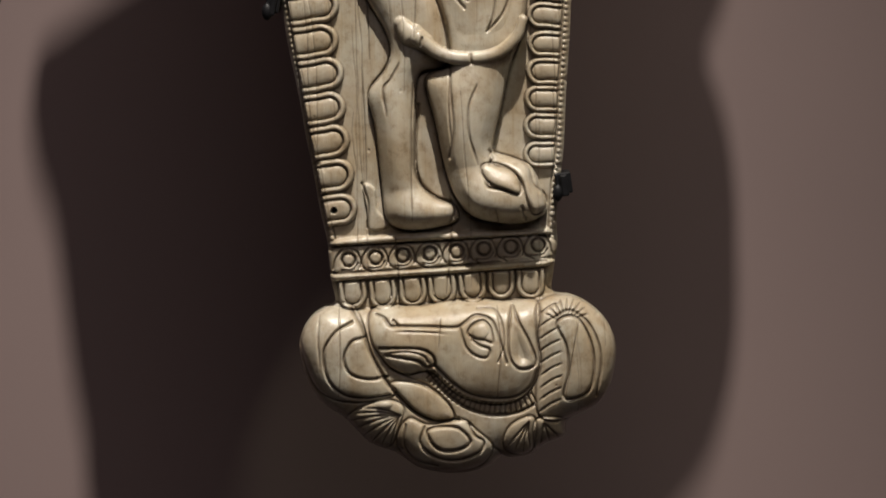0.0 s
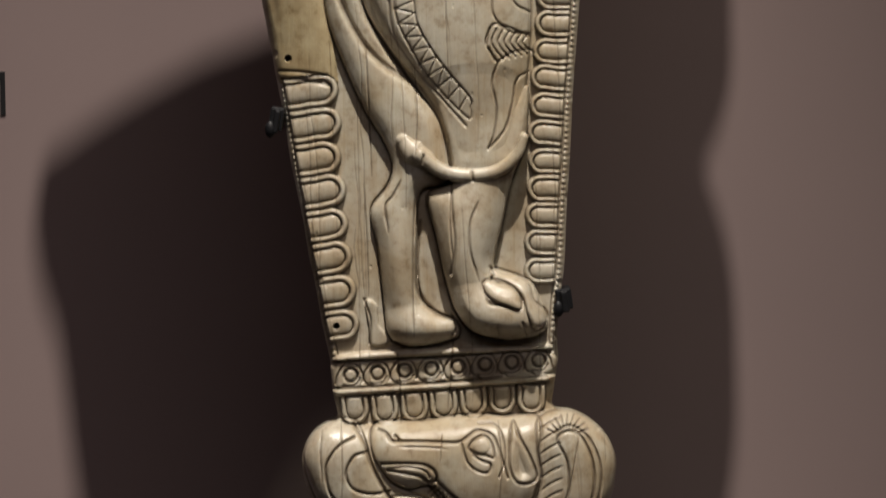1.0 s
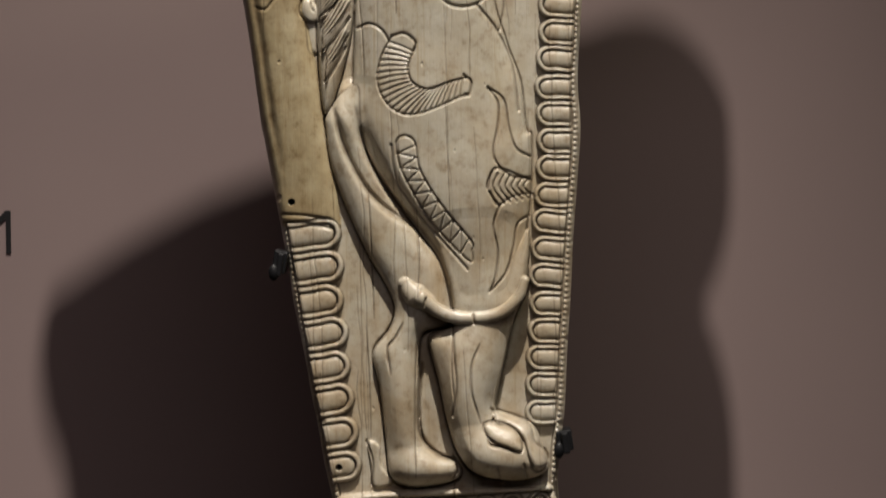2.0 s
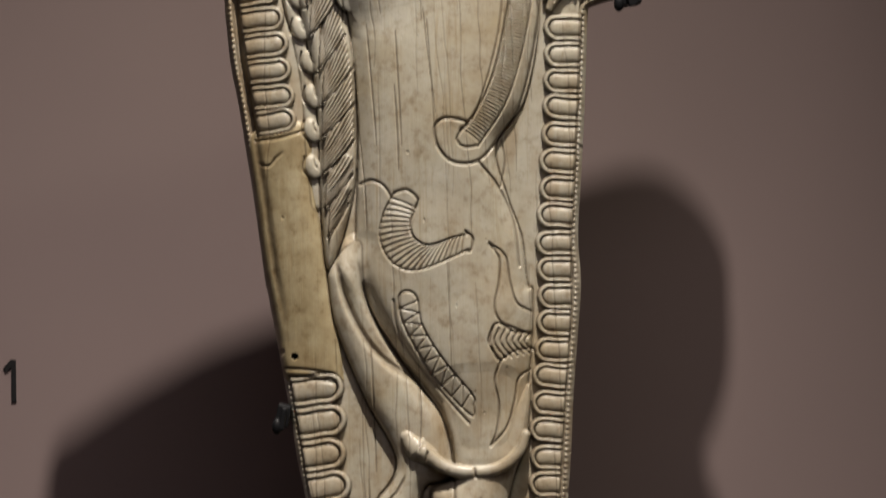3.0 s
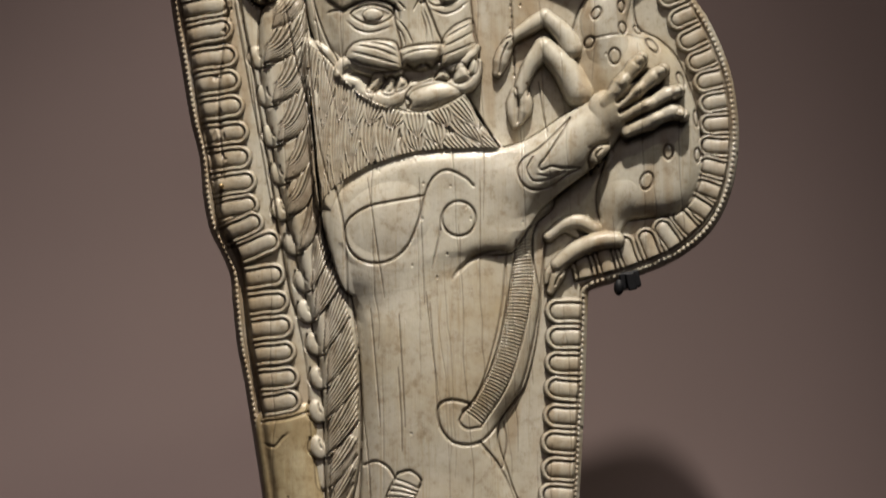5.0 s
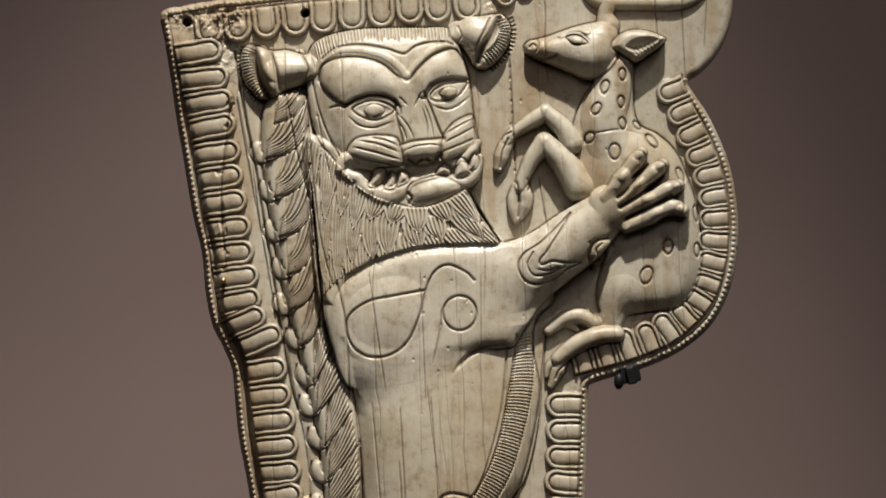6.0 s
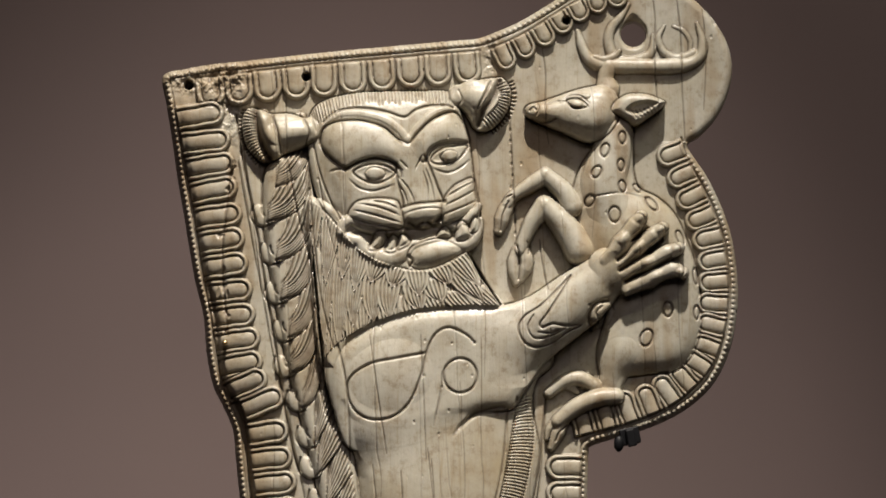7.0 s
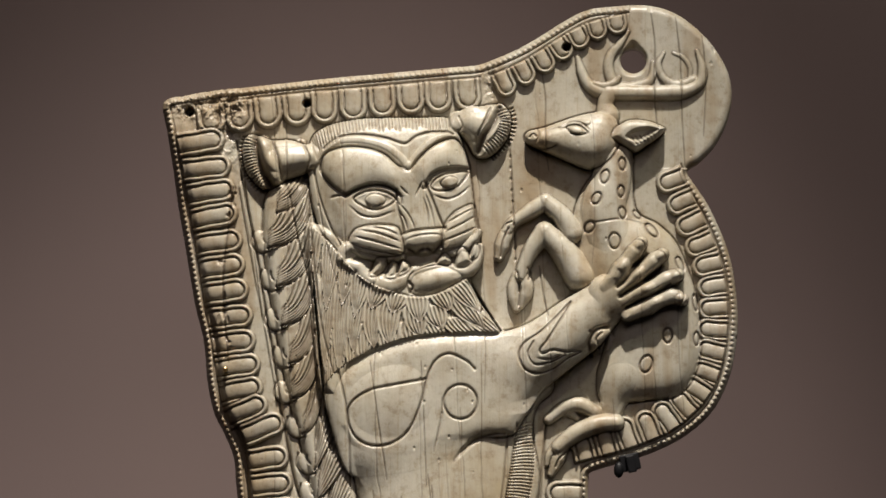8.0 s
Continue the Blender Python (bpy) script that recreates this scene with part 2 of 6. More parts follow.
def dome(u, v, ru, rv, height, turn=0.0, base=None, owner=0, power=0.5):
    """A low boss, added on top of what is there, or standing on a base."""
    r = max(ru, rv)
    w = window(np.array([[u, v]]), r + 0.5)
    x, y = GU[w] - u, GV[w] - v
    c, s = math.cos(radians(turn)), math.sin(radians(turn))
    k = ((c * x + s * y) / ru) ** 2 + ((c * y - s * x) / rv) ** 2
    prof = height * np.clip(1 - k, 0, 1) ** power
    m = k < 1
    if base is None:
        HEIGHT[w] += prof
    else:
        m &= base + prof > HEIGHT[w]
        HEIGHT[w] = np.where(m, base + prof, HEIGHT[w])
        PATINA_AND_SHADE[w][m] = 0
        STAIN_AND_SHADE[w][m] *= 0.3
    if owner:
        OWNER[w][m] = owner


def sink(points, level, soft=0.5):
    """Cuts the ground inside a closed curve down to a level."""
    w, d = depth_in(points, soft)
    k = np.clip(d / soft, 0, 1)
    HEIGHT[w] = HEIGHT[w] * (1 - k) + np.minimum(HEIGHT[w], level) * k


def at(path, s):
    """The place and the direction at a fraction of a curve."""
    d = np.diff(path, axis=0)
    run = np.concatenate([[0], np.cumsum(np.hypot(d[:, 0], d[:, 1]))]) / np.hypot(d[:, 0], d[:, 1]).sum()
    k = min(int(np.searchsorted(run, s, "right")) - 1, len(d) - 1)
    f = (s - run[k]) / (run[k + 1] - run[k] + 1e-12)
    return path[k] + f * d[k], d[k] / (np.hypot(*d[k]) + 1e-12)


# ---- the carved ivory: outline ----
OUTLINE_A = [(-60.4, 257.0), (-55.8, 258.5), (-49.5, 259.6), (-42.3, 260.3), (-32.7, 261.4), (-23.1, 262.4), (-11.1, 263.5), (0.9, 264.6), (6.3, 265.1), (10.5, 266.6), (15.2, 268.7), (20.0, 271.5), (24.8, 274.5), (29.6, 276.9), (35.7, 277.7), (41.7, 278.0), (47.1, 276.8), (51.8, 273.9), (56.3, 269.3), (59.4, 263.9), (60.3, 258.5), (59.3, 253.1), (56.9, 248.2), (53.6, 244.6)]
OUTLINE_B = [(50.8, 242.5), (52.6, 239.2), (55.0, 235.6), (57.6, 230.2), (59.6, 224.8), (60.8, 218.9), (61.4, 211.7), (61.0, 205.5), (59.8, 199.5), (57.5, 194.0), (54.4, 189.8), (49.8, 186.1), (45.1, 183.6), (40.3, 181.8), (35.5, 180.4), (30.5, 178.8), (29.8, 177.3)]
OUTLINE_C = [(29.6, 172.4), (29.1, 157.1), (28.4, 143.1), (27.8, 131.4), (28.4, 121.9), (27.7, 110.5), (26.9, 99.1), (26.4, 87.7), (25.7, 76.3), (25.2, 64.8), (24.3, 57.8), (23.8, 49.9), (24.0, 46.5), (23.2, 40.9), (23.0, 36.6)]
OUTLINE_D = [(26.5, 35.8), (30.1, 34.1), (33.5, 31.0), (35.5, 27.0), (35.6, 22.1), (34.1, 16.8), (31.1, 13.4), (26.1, 10.9), (25.2, 7.7), (21.1, 5.9), (18.6, 3.8), (14.6, 3.2), (12.7, 3.6), (10.5, 1.6), (6.1, 0.2), (1.6, 0.0), (-3.8, 1.1), (-8.0, 3.9)]
OUTLINE_E = [(-10.2, 4.8), (-13.7, 6.2), (-16.5, 8.9), (-19.0, 11.4), (-23.3, 14.3), (-26.1, 18.3), (-27.6, 23.4), (-27.7, 27.3), (-26.0, 30.8), (-23.2, 33.1), (-20.7, 34.4), (-21.4, 38.7), (-21.8, 42.1), (-22.2, 46.6), (-23.7, 53.4), (-25.1, 61.3), (-26.5, 68.1), (-27.6, 74.8)]
OUTLINE_F = [(-30.1, 86.6), (-31.2, 94.0), (-32.5, 100.9), (-34.0, 108.8), (-35.4, 116.2), (-36.9, 124.2), (-36.4, 120.7), (-37.7, 130.0), (-39.0, 139.3), (-40.5, 148.6), (-42.2, 159.0), (-43.8, 167.2), (-44.8, 176.5), (-45.4, 182.1), (-47.6, 187.3), (-49.6, 191.4), (-51.0, 198.1), (-51.8, 206.4), (-53.6, 213.8), (-54.9, 220.9), (-56.1, 228.1), (-57.4, 235.3), (-58.5, 243.7), (-59.6, 250.9)]
EDGE = spline(OUTLINE_A + OUTLINE_B + OUTLINE_C + OUTLINE_D + OUTLINE_E + OUTLINE_F, True, 6)
HOLES = [(39.4, 266.1, 2.75)]
DRILLED = [(25.1, 268.8, 0.85), (-54.8, 255.0, 0.95), (-29.9, 256.7, 0.85), (-30.4, 106.9, 0.55), (-20.8, 53.0, 0.5)]
_, near_edge, edge_run = along(EDGE, 14.0)
ew = window(EDGE, 14.0)
SOLID = np.full(GU.shape, -14.0)
SOLID[ew] = np.where(inside(EDGE, ew), np.minimum(near_edge, 14), -np.minimum(near_edge, 14))
RUN = np.zeros(GU.shape)
RUN[ew] = edge_run
OUTER = SOLID.copy()
for u, v, r in HOLES:
    SOLID = np.minimum(SOLID, np.hypot(GU - u, GV - v) - r)


# ---- border: a beaded edge, a fine line, and rows of tongues pointing inwards ----
def tongue(base, way, length, width, level=0.55):
    """One tongue: a raised U-shaped fillet round a rounded leaf."""
    owner = claim("border_tongue")
    base, way = np.asarray(base), np.asarray(way)
    side = np.array([-way[1], way[0]])
    half = width / 2
    tip = base + way * length
    w = window(np.array([base + side * half, base - side * half, tip + side * half, tip - side * half]), 0.6)
    x, y = GU[w] - base[0], GV[w] - base[1]
    a, b = x * way[0] + y * way[1], x * side[0] + y * side[1]
    b = b + 0.05 * np.sin(a * 1.3 + base[1])
    c = length - half
    r = np.where(a < c, np.abs(b), np.hypot(a - c, b)) / half
    m = (a > -0.1) & (r < 1.0)
    leaf = 0.82 * np.sqrt(np.clip(1 - (r / 0.60) ** 2, 0, 1)) ** 0.7
    fillet = 0.75 * np.sqrt(np.clip(1 - ((r - 0.80) / 0.19) ** 2, 0, 1))
    h = level + np.maximum(leaf, fillet) - 0.45 * np.exp(-((r - 0.615) / 0.05) ** 2)
    fade_in = np.clip((a + 0.1) / 0.5, 0, 1)
    HEIGHT[w] = np.where(m, np.maximum(HEIGHT[w], 0) * (1 - fade_in) + h * fade_in, HEIGHT[w])
    PATINA_AND_SHADE[w] = np.maximum(PATINA_AND_SHADE[w], np.where(m, 0.5 * np.exp(-((r - 0.615) / 0.05) ** 2), 0))
    PATINA_AND_SHADE[w] = np.maximum(PATINA_AND_SHADE[w], np.where((a > 0) & (r < 1.15), 0.6 * np.exp(-((r - 1.02) / 0.06) ** 2), 0))
    OWNER[w][m] = owner
    stain = 0.15 + 0.3 * rng.random()
    STAIN_AND_SHADE[w] = np.where(m, np.maximum(STAIN_AND_SHADE[w], stain * np.clip(1 - a / length, 0.2, 1)), STAIN_AND_SHADE[w])


def tongue_row(points, count, length, flip=1.0, fill=0.98, lean=0.0, ends=None):
    path = spline(points)
    total = np.hypot(*np.diff(path, axis=0).T).sum()
    for k in range(count):
        mid = (k + 0.5) / count
        base = at(path, mid)[0]
        d = at(path, min(mid + 0.06, 0.999))[0] - at(path, max(mid - 0.06, 0.0))[0]
        d = d / np.hypot(*d)
        way = np.array([d[1], -d[0]]) * flip + d * (lean + rng.normal(0, 0.02))
        n = length if ends is None else length + (ends - length) * k / max(1, count - 1)
        tongue(base, way / np.hypot(*way), n * rng.uniform(0.96, 1.04), fill * total / count * rng.uniform(0.96, 1.02))


TOP_LINE = [(-53.5, 256.5), (-47.0, 257.1), (-35.0, 258.6), (-23.1, 259.8), (-11.1, 260.8), (-1.5, 261.7), (6.8, 262.3)]
CURVE_LINE = [(8.8, 262.8), (12.8, 264.4), (17.6, 266.9), (22.4, 270.0), (27.2, 272.9), (32.0, 274.8), (37.7, 276.0)]
LEFT_LINE = [(-57.9, 250.3), (-56.4, 242.5), (-54.7, 232.9), (-53.0, 223.3), (-51.5, 213.8), (-50.0, 205.4), (-48.6, 197.1), (-46.9, 190.0), (-43.4, 186.4), (-41.7, 175.8), (-40.3, 166.4), (-38.9, 156.5), (-38.1, 151.8)]
LOW_LEFT_LINE = [(-31.6, 102.8), (-30.4, 95.7), (-29.1, 87.7), (-27.7, 79.7), (-26.4, 71.7), (-24.8, 63.7), (-23.4, 55.7), (-22.1, 49.4)]
RIGHT_LINE = [(28.6, 177.0), (28.2, 166.5), (27.7, 154.8), (27.2, 143.1), (26.5, 129.0), (26.6, 118.5), (26.0, 108.2), (25.2, 96.8), (24.5, 85.4), (24.1, 76.3), (23.6, 67.1), (23.3, 61.4)]
BULGE_LINE = [(49.4, 243.9), (50.9, 239.4), (53.0, 235.3), (55.6, 229.6), (57.7, 224.2), (58.9, 218.2), (59.4, 211.6), (59.0, 205.9), (57.8, 200.3), (55.6, 195.3), (52.6, 191.6), (48.6, 188.1), (44.1, 185.7), (39.5, 183.9), (34.9, 182.5), (30.2, 181.3), (26.9, 180.4)]
band = np.exp(-((OUTER - 1.05) / 0.42) ** 2)
bead = np.abs(np.sin(RUN * np.hypot(*np.diff(EDGE, axis=0).T).sum() * math.pi / 1.15))
outside_head = (GV > 46) & ~((GU > 38.5) & (GV > 243))
HEIGHT += np.where(outside_head, 0.42 * band * (bead ** 0.7) + 0.4 * np.clip(1 - OUTER / 7, 0, 1), 0)
line = np.exp(-((OUTER - 1.75) / 0.13) ** 2) * outside_head
HEIGHT -= 0.4 * line
PATINA_AND_SHADE = np.maximum(PATINA_AND_SHADE, 0.7 * line)
PATINA_AND_SHADE = np.maximum(PATINA_AND_SHADE, np.where(outside_head & (OUTER > 0.3) & (OUTER < 1.7), 0.55 * np.clip(1 - bead / 0.35, 0, 1), 0))
gully = np.exp(-((OUTER - 2.5) / 0.75) ** 2) * (GU < 0) * np.clip((GV - 112) / 12, 0, 1) * np.clip((258 - GV) / 60, 0.15, 1)
# the smooth mended stretch of the border runs flush under the tongues at its ends
mended = claim("mended_border")
swell([(-40.1, 148.6), (-39.3, 152.7), (-35.5, 154.2), (-27.6, 154.2), (-27.0, 142.8), (-24.8, 132.3), (-23.3, 123.0), (-21.2, 111.4), (-20.6, 104.4), (-20.8, 101.4), (-26.1, 100.9), (-32.5, 101.9), (-35.0, 111.4), (-37.3, 125.3), (-39.0, 139.3)], 1.55, 3.4, 0.0, mended)
tongue_row(TOP_LINE, 10, 6.9, 1.0)
tongue_row(CURVE_LINE, 7, 5.6, 1.0, ends=4.2)
tongue_row(LEFT_LINE, 19, 10.6, -1.0, lean=0.04, ends=8.6)
tongue_row(LOW_LEFT_LINE, 8, 10.5, -1.0, lean=0.0, ends=6.6)
tongue_row(RIGHT_LINE, 21, 7.8, 1.0, lean=0.0, ends=6.6)
tongue_row(BULGE_LINE, 17, 6.2, 1.0, ends=7.2)
for line_points in (TOP_LINE, CURVE_LINE, LEFT_LINE, LOW_LEFT_LINE, RIGHT_LINE, BULGE_LINE):
    cut(line_points, 0.2, 0.35, 0.7)

HEIGHT -= np.where(OWNER == mended, 0.5, 1.5) * gully
# the shadow band inside the left rim, painted dark along the gully
PATINA_AND_SHADE = np.maximum(PATINA_AND_SHADE, 0.55 * gully)

cut([(-38.0, 146.5), (-35.7, 146.0), (-34.1, 147.7), (-32.8, 148.8)], 0.3, 0.3, 0.4, fade=True)
cut([(-32.2, 104.4), (-27.9, 104.2), (-22.7, 103.5)], 0.3, 0.4, 0.6)
cut([(-31.7, 102.7), (-27.3, 102.7), (-22.1, 101.5)], 0.3, 0.4, 0.6)
cut([(-38.4, 151.1), (-33.2, 151.8), (-28.5, 153.2)], 0.3, 0.4, 0.6)

# ---- lion ----
lion = claim("lion")
# back plate strip with curls at the edge of the mane
limb([(-42.1, 238.9), (-39.0, 221.0), (-37.2, 211.4), (-34.8, 197.1), (-32.3, 186.4), (-30.2, 175.8), (-27.9, 164.1), (-26.7, 150.1), (-25.5, 138.3)], [2.2, 2.0, 1.6, 1.4, 1.4], 0.0, 0.5)
# mane down the back
MANE = [(-37.6, 238.3), (-29.6, 239.5), (-27.7, 230.6), (-22.3, 224.6), (-18.1, 216.2), (-22.9, 201.9), (-25.8, 194.8), (-24.0, 184.1), (-22.0, 182.9), (-18.7, 172.3), (-17.8, 154.7), (-18.2, 140.7), (-23.3, 124.5), (-25.0, 138.3), (-25.5, 154.7), (-27.3, 168.8), (-30.8, 184.0), (-33.6, 194.7), (-36.0, 206.7), (-38.4, 221.0), (-39.1, 230.5)]
swell(MANE, 2.6, 2.5, 0.4, lion, line=0.8)
# chest ruff
RUFF = [(-30.1, 230.4), (-24.1, 229.2), (-18.1, 224.4), (-11.0, 222.1), (-2.7, 222.1), (3.1, 223.9), (4.5, 219.7), (7.1, 213.8), (12.1, 207.8), (4.5, 206.1), (-1.4, 206.4), (-8.6, 204.8), (-15.7, 202.5), (-20.2, 199.2), (-22.8, 193.3), (-26.8, 195.9), (-28.5, 206.6), (-29.4, 218.5)]
# trunk, from the shoulders to the haunch
TRUNK = [(-24.1, 201.9), (-18.1, 206.7), (-8.6, 209.1), (0.9, 210.3), (10.5, 208.5), (17.6, 207.9), (22.4, 197.2), (18.8, 192.4), (17.9, 186.4), (19.6, 174.7), (16.7, 159.5), (10.8, 150.1), (13.2, 139.5), (16.1, 131.4), (17.3, 121.8), (18.4, 119.6), (17.8, 104.8), (14.4, 85.4), (5.8, 82.6), (1.8, 85.4), (-1.0, 95.7), (-9.0, 107.1), (-15.8, 118.5), (-17.8, 129.0), (-17.3, 154.7), (-19.1, 174.7), (-21.4, 186.4)]
swell(TRUNK, 3.6, 9, 0.4, lion, line=0.6)
# ribs and waist
dome(-3.0, 160.0, 19, 42, 2.4, 4, power=1.3)
# haunch
dome(2.4, 115.1, 17, 27, 1.7, 20, power=1.6)
# shoulder
SHOULDER = [(-25.9, 194.8), (-23.6, 199.3), (-18.1, 202.9), (-13.4, 205.0), (-6.2, 207.1), (4.5, 207.9), (10.5, 207.9), (17.6, 210.3), (24.8, 215.1), (31.9, 218.5), (36.7, 218.1), (38.1, 213.9), (35.5, 209.7), (31.9, 205.3), (25.9, 200.6), (20.6, 196.3), (18.2, 193.0), (15.8, 189.5), (13.4, 186.3), (6.9, 185.5), (1.0, 182.9), (-6.2, 179.3), (-15.7, 177.9), (-21.0, 178.4), (-24.0, 186.4)]
swell(SHOULDER, 3.4, 5.0, 2.2, lion, line=0.15)
swell(RUFF, 2.4, 2.4, 2.7, lion)
w, d = depth_in(RUFF, 2.0)
HEIGHT[w] += np.clip(d / 2.0, 0, 1) * np.interp(GV[w], (198, 226), (0.7, -0.9))
dome(-12.1, 193.6, 13, 11, 1.2, 10, power=1.6)

# deer, behind the paw
deer = claim("deer")
DEER_BODY = [(34.1, 244.3), (38.8, 246.7), (39.2, 241.3), (39.3, 236.6), (40.5, 233.2), (44.4, 231.1), (48.0, 227.6), (50.5, 222.2), (52.4, 216.3), (53.3, 209.7), (53.3, 203.2), (51.5, 197.8), (47.9, 194.6), (42.5, 193.9), (37.6, 193.2), (34.2, 192.4), (32.1, 194.2), (31.6, 199.0), (32.6, 203.1), (33.5, 207.9), (31.4, 213.9), (27.7, 217.7), (26.2, 222.2), (26.9, 227.0), (26.4, 231.2), (27.6, 236.5), (29.8, 240.4), (31.9, 242.5)]
swell(DEER_BODY, 3.3, 5.5, 0.0, deer, line=0.7)
dome(36.6, 224.5, 8, 8, 1.3, 20, power=1.4)
limb([(35.4, 246.0), (34.5, 240.1), (33.0, 234.7), (33.8, 229.3), (35.7, 222.1)], [3.4, 4.2, 4.9, 4.6, 1.5], 1.6, 0.7, deer, 1.8)
DEER_HEAD = [(16.3, 249.8), (17.3, 250.8), (19.9, 251.4), (22.9, 252.4), (26.2, 253.6), (29.7, 254.5), (32.8, 254.8), (35.5, 253.2), (36.4, 250.2), (35.7, 247.0), (33.8, 244.4), (30.9, 242.8), (28.1, 243.2), (25.7, 244.3), (22.9, 245.5), (19.9, 246.7), (17.6, 247.7), (16.5, 248.6)]
swell(DEER_HEAD, 3.4, 4.2, 1.8, deer, line=0.8)
dome(30.4, 247.7, 5.0, 4.2, 0.7, 0, power=1.4)
# brow ridge, eye, nostril, mouth
ridge([(23.9, 251.6), (26.3, 252.6), (29.4, 252.5)], 0.7, 0.35)
dome(27.0, 250.7, 1.5, 1.0, 0.7, -12)
cut([(25.0, 251.3), (26.3, 251.8), (28.0, 251.5), (29.4, 250.1), (28.0, 249.7), (26.3, 249.9)], 0.2, 0.5, 0.85, closed=True)
cut([(24.4, 251.7), (26.1, 252.5), (28.2, 252.2), (29.9, 250.6)], 0.18, 0.35, 0.7, fade=True)
cut([(17.7, 247.8), (19.4, 246.9), (21.4, 247.0), (22.8, 247.5)], 0.26, 0.7, 0.95)
cut([(17.3, 249.4), (18.0, 250.0), (18.6, 249.5)], 0.22, 0.5, 0.8)
cut([(18.9, 251.1), (19.2, 249.7), (18.7, 248.3)], 0.18, 0.4, 0.7)
cut([(20.6, 250.5), (22.9, 251.2), (24.7, 251.2)], 0.16, 0.25, 0.4, fade=True)
# antlers round the pierced hole
sink([(36.1, 265.4), (37.2, 268.3), (39.1, 270.5), (41.3, 268.8), (42.5, 265.7), (40.9, 262.8), (37.5, 262.8)], -1.1, 1.6)
limb([(33.8, 254.3), (33.4, 256.7), (34.1, 258.8)], [2.6, 1.7, 1.8], 0.7, 0.7, deer)
limb([(34.8, 259.4), (32.2, 259.4), (30.0, 260.6), (28.5, 263.0), (27.5, 266.6)], [1.5, 1.5, 1.2, 1.0, 0.5], 0.2, 0.9, deer)
limb([(31.0, 261.0), (33.2, 260.5), (35.3, 261.2), (36.3, 262.3)], [0.5, 0.8, 0.8, 0.5], 0.9, 0.8, deer)
limb([(35.3, 260.4), (34.1, 263.8), (34.5, 266.9), (36.5, 269.5), (38.3, 272.2)], [1.3, 1.1, 1.0, 0.8, 0.4], 0.1, 0.9, deer)
limb([(34.1, 259.1), (40.3, 259.1), (46.3, 259.1), (50.6, 259.5), (53.5, 261.4), (53.9, 264.5), (52.8, 268.1)], [1.7, 1.6, 1.6, 1.7, 1.3, 1.0, 0.4], 0.2, 0.95, deer)
limb([(35.8, 260.6), (38.9, 260.4), (41.9, 261.1), (43.3, 262.6), (43.5, 265.7)], [1.0, 0.9, 1.0, 0.8, 0.4], 0.1, 0.8, deer)
limb([(52.1, 261.9), (49.9, 260.9), (47.5, 261.0), (45.4, 262.6), (44.6, 265.2), (45.8, 267.6)], [0.9, 1.0, 0.9, 0.8, 0.7, 0.3], 0.2, 0.8, deer)
limb([(47.8, 267.6), (49.9, 266.7), (51.3, 264.5), (51.3, 262.3)], [0.3, 0.5, 0.5, 0.4], 0.0, 0.6, deer)
# ear
swell([(34.6, 249.5), (35.9, 251.7), (38.4, 253.0), (42.0, 252.9), (44.9, 251.9), (45.9, 251.1), (44.3, 249.4), (42.1, 247.9), (39.7, 246.4), (37.8, 247.3), (36.0, 248.3)], 2.0, 1.8, 2.9, deer, line=0.6)
sink([(37.3, 249.3), (39.2, 251.0), (42.3, 251.5), (44.5, 250.9), (42.6, 249.4), (39.9, 248.2)], 3.4, 0.7)
for k in range(6):
    u, v = 38.8, 249.3
    cut([(u + 0.85 * k, v + 0.15 * k), (u + 0.85 * k + 0.9, v - 1.5 + 0.25 * k)], 0.16, 0.4, 0.8)
# forelegs
limb([(26.2, 229.1), (24.3, 232.5), (20.7, 235.8)], [2.3, 2.1, 1.7], 1.8, 0.95, deer)
limb([(20.7, 235.8), (16.9, 233.4), (13.8, 231.3), (12.6, 229.6)], [1.8, 1.7, 1.3, 1.2], 1.4, 1.0, deer)
limb([(13.3, 230.5), (11.9, 227.7), (10.8, 224.1)], [1.2, 1.6, 1.6, 1.0], 1.0, 0.9, deer)
cut([(12.8, 230.1), (11.6, 227.2), (11.2, 224.1)], 0.2, 0.5, 0.8)
cut([(13.5, 231.5), (12.3, 231.0), (11.6, 230.1)], 0.2, 0.5, 0.8)
limb([(27.8, 220.0), (24.7, 225.0), (20.7, 229.3)], [3.2, 2.8, 2.1], 2.0, 0.95, deer)
limb([(20.4, 229.4), (17.8, 225.8), (16.2, 222.4), (15.4, 220.0)], [2.2, 1.9, 1.5, 1.3], 1.6, 1.0, deer)
limb([(15.9, 220.3), (16.6, 217.2), (15.4, 213.8)], [1.3, 1.6, 1.5, 0.8], 1.2, 0.9, deer)
limb([(14.5, 220.0), (13.8, 217.2), (14.5, 213.1)], [1.0, 1.2, 1.2, 0.8], 1.0, 0.9, deer)
cut([(14.7, 220.7), (15.2, 217.4), (15.0, 213.8)], 0.22, 0.6, 0.85)
cut([(16.9, 221.7), (17.4, 220.8), (17.1, 219.3)], 0.22, 0.5, 0.8)
# hind legs
limb([(37.1, 198.6), (35.2, 194.1), (34.0, 189.8)], [4.4, 3.0, 2.2], 0.2, 0.8, deer, 1.6)
limb([(31.2, 191.3), (27.8, 192.9), (24.5, 192.2), (21.4, 189.8)], [1.5, 1.7, 1.4, 1.1], 0.8, 0.95, deer)
limb([(24.7, 191.5), (26.2, 191.0), (27.4, 190.1)], [0.7, 0.9, 0.6], 0.6, 0.9, deer)
limb([(35.6, 189.1), (32.1, 188.9), (27.3, 187.0), (23.3, 183.9)], [1.7, 2.0, 1.9, 1.5], 1.4, 1.0, deer)
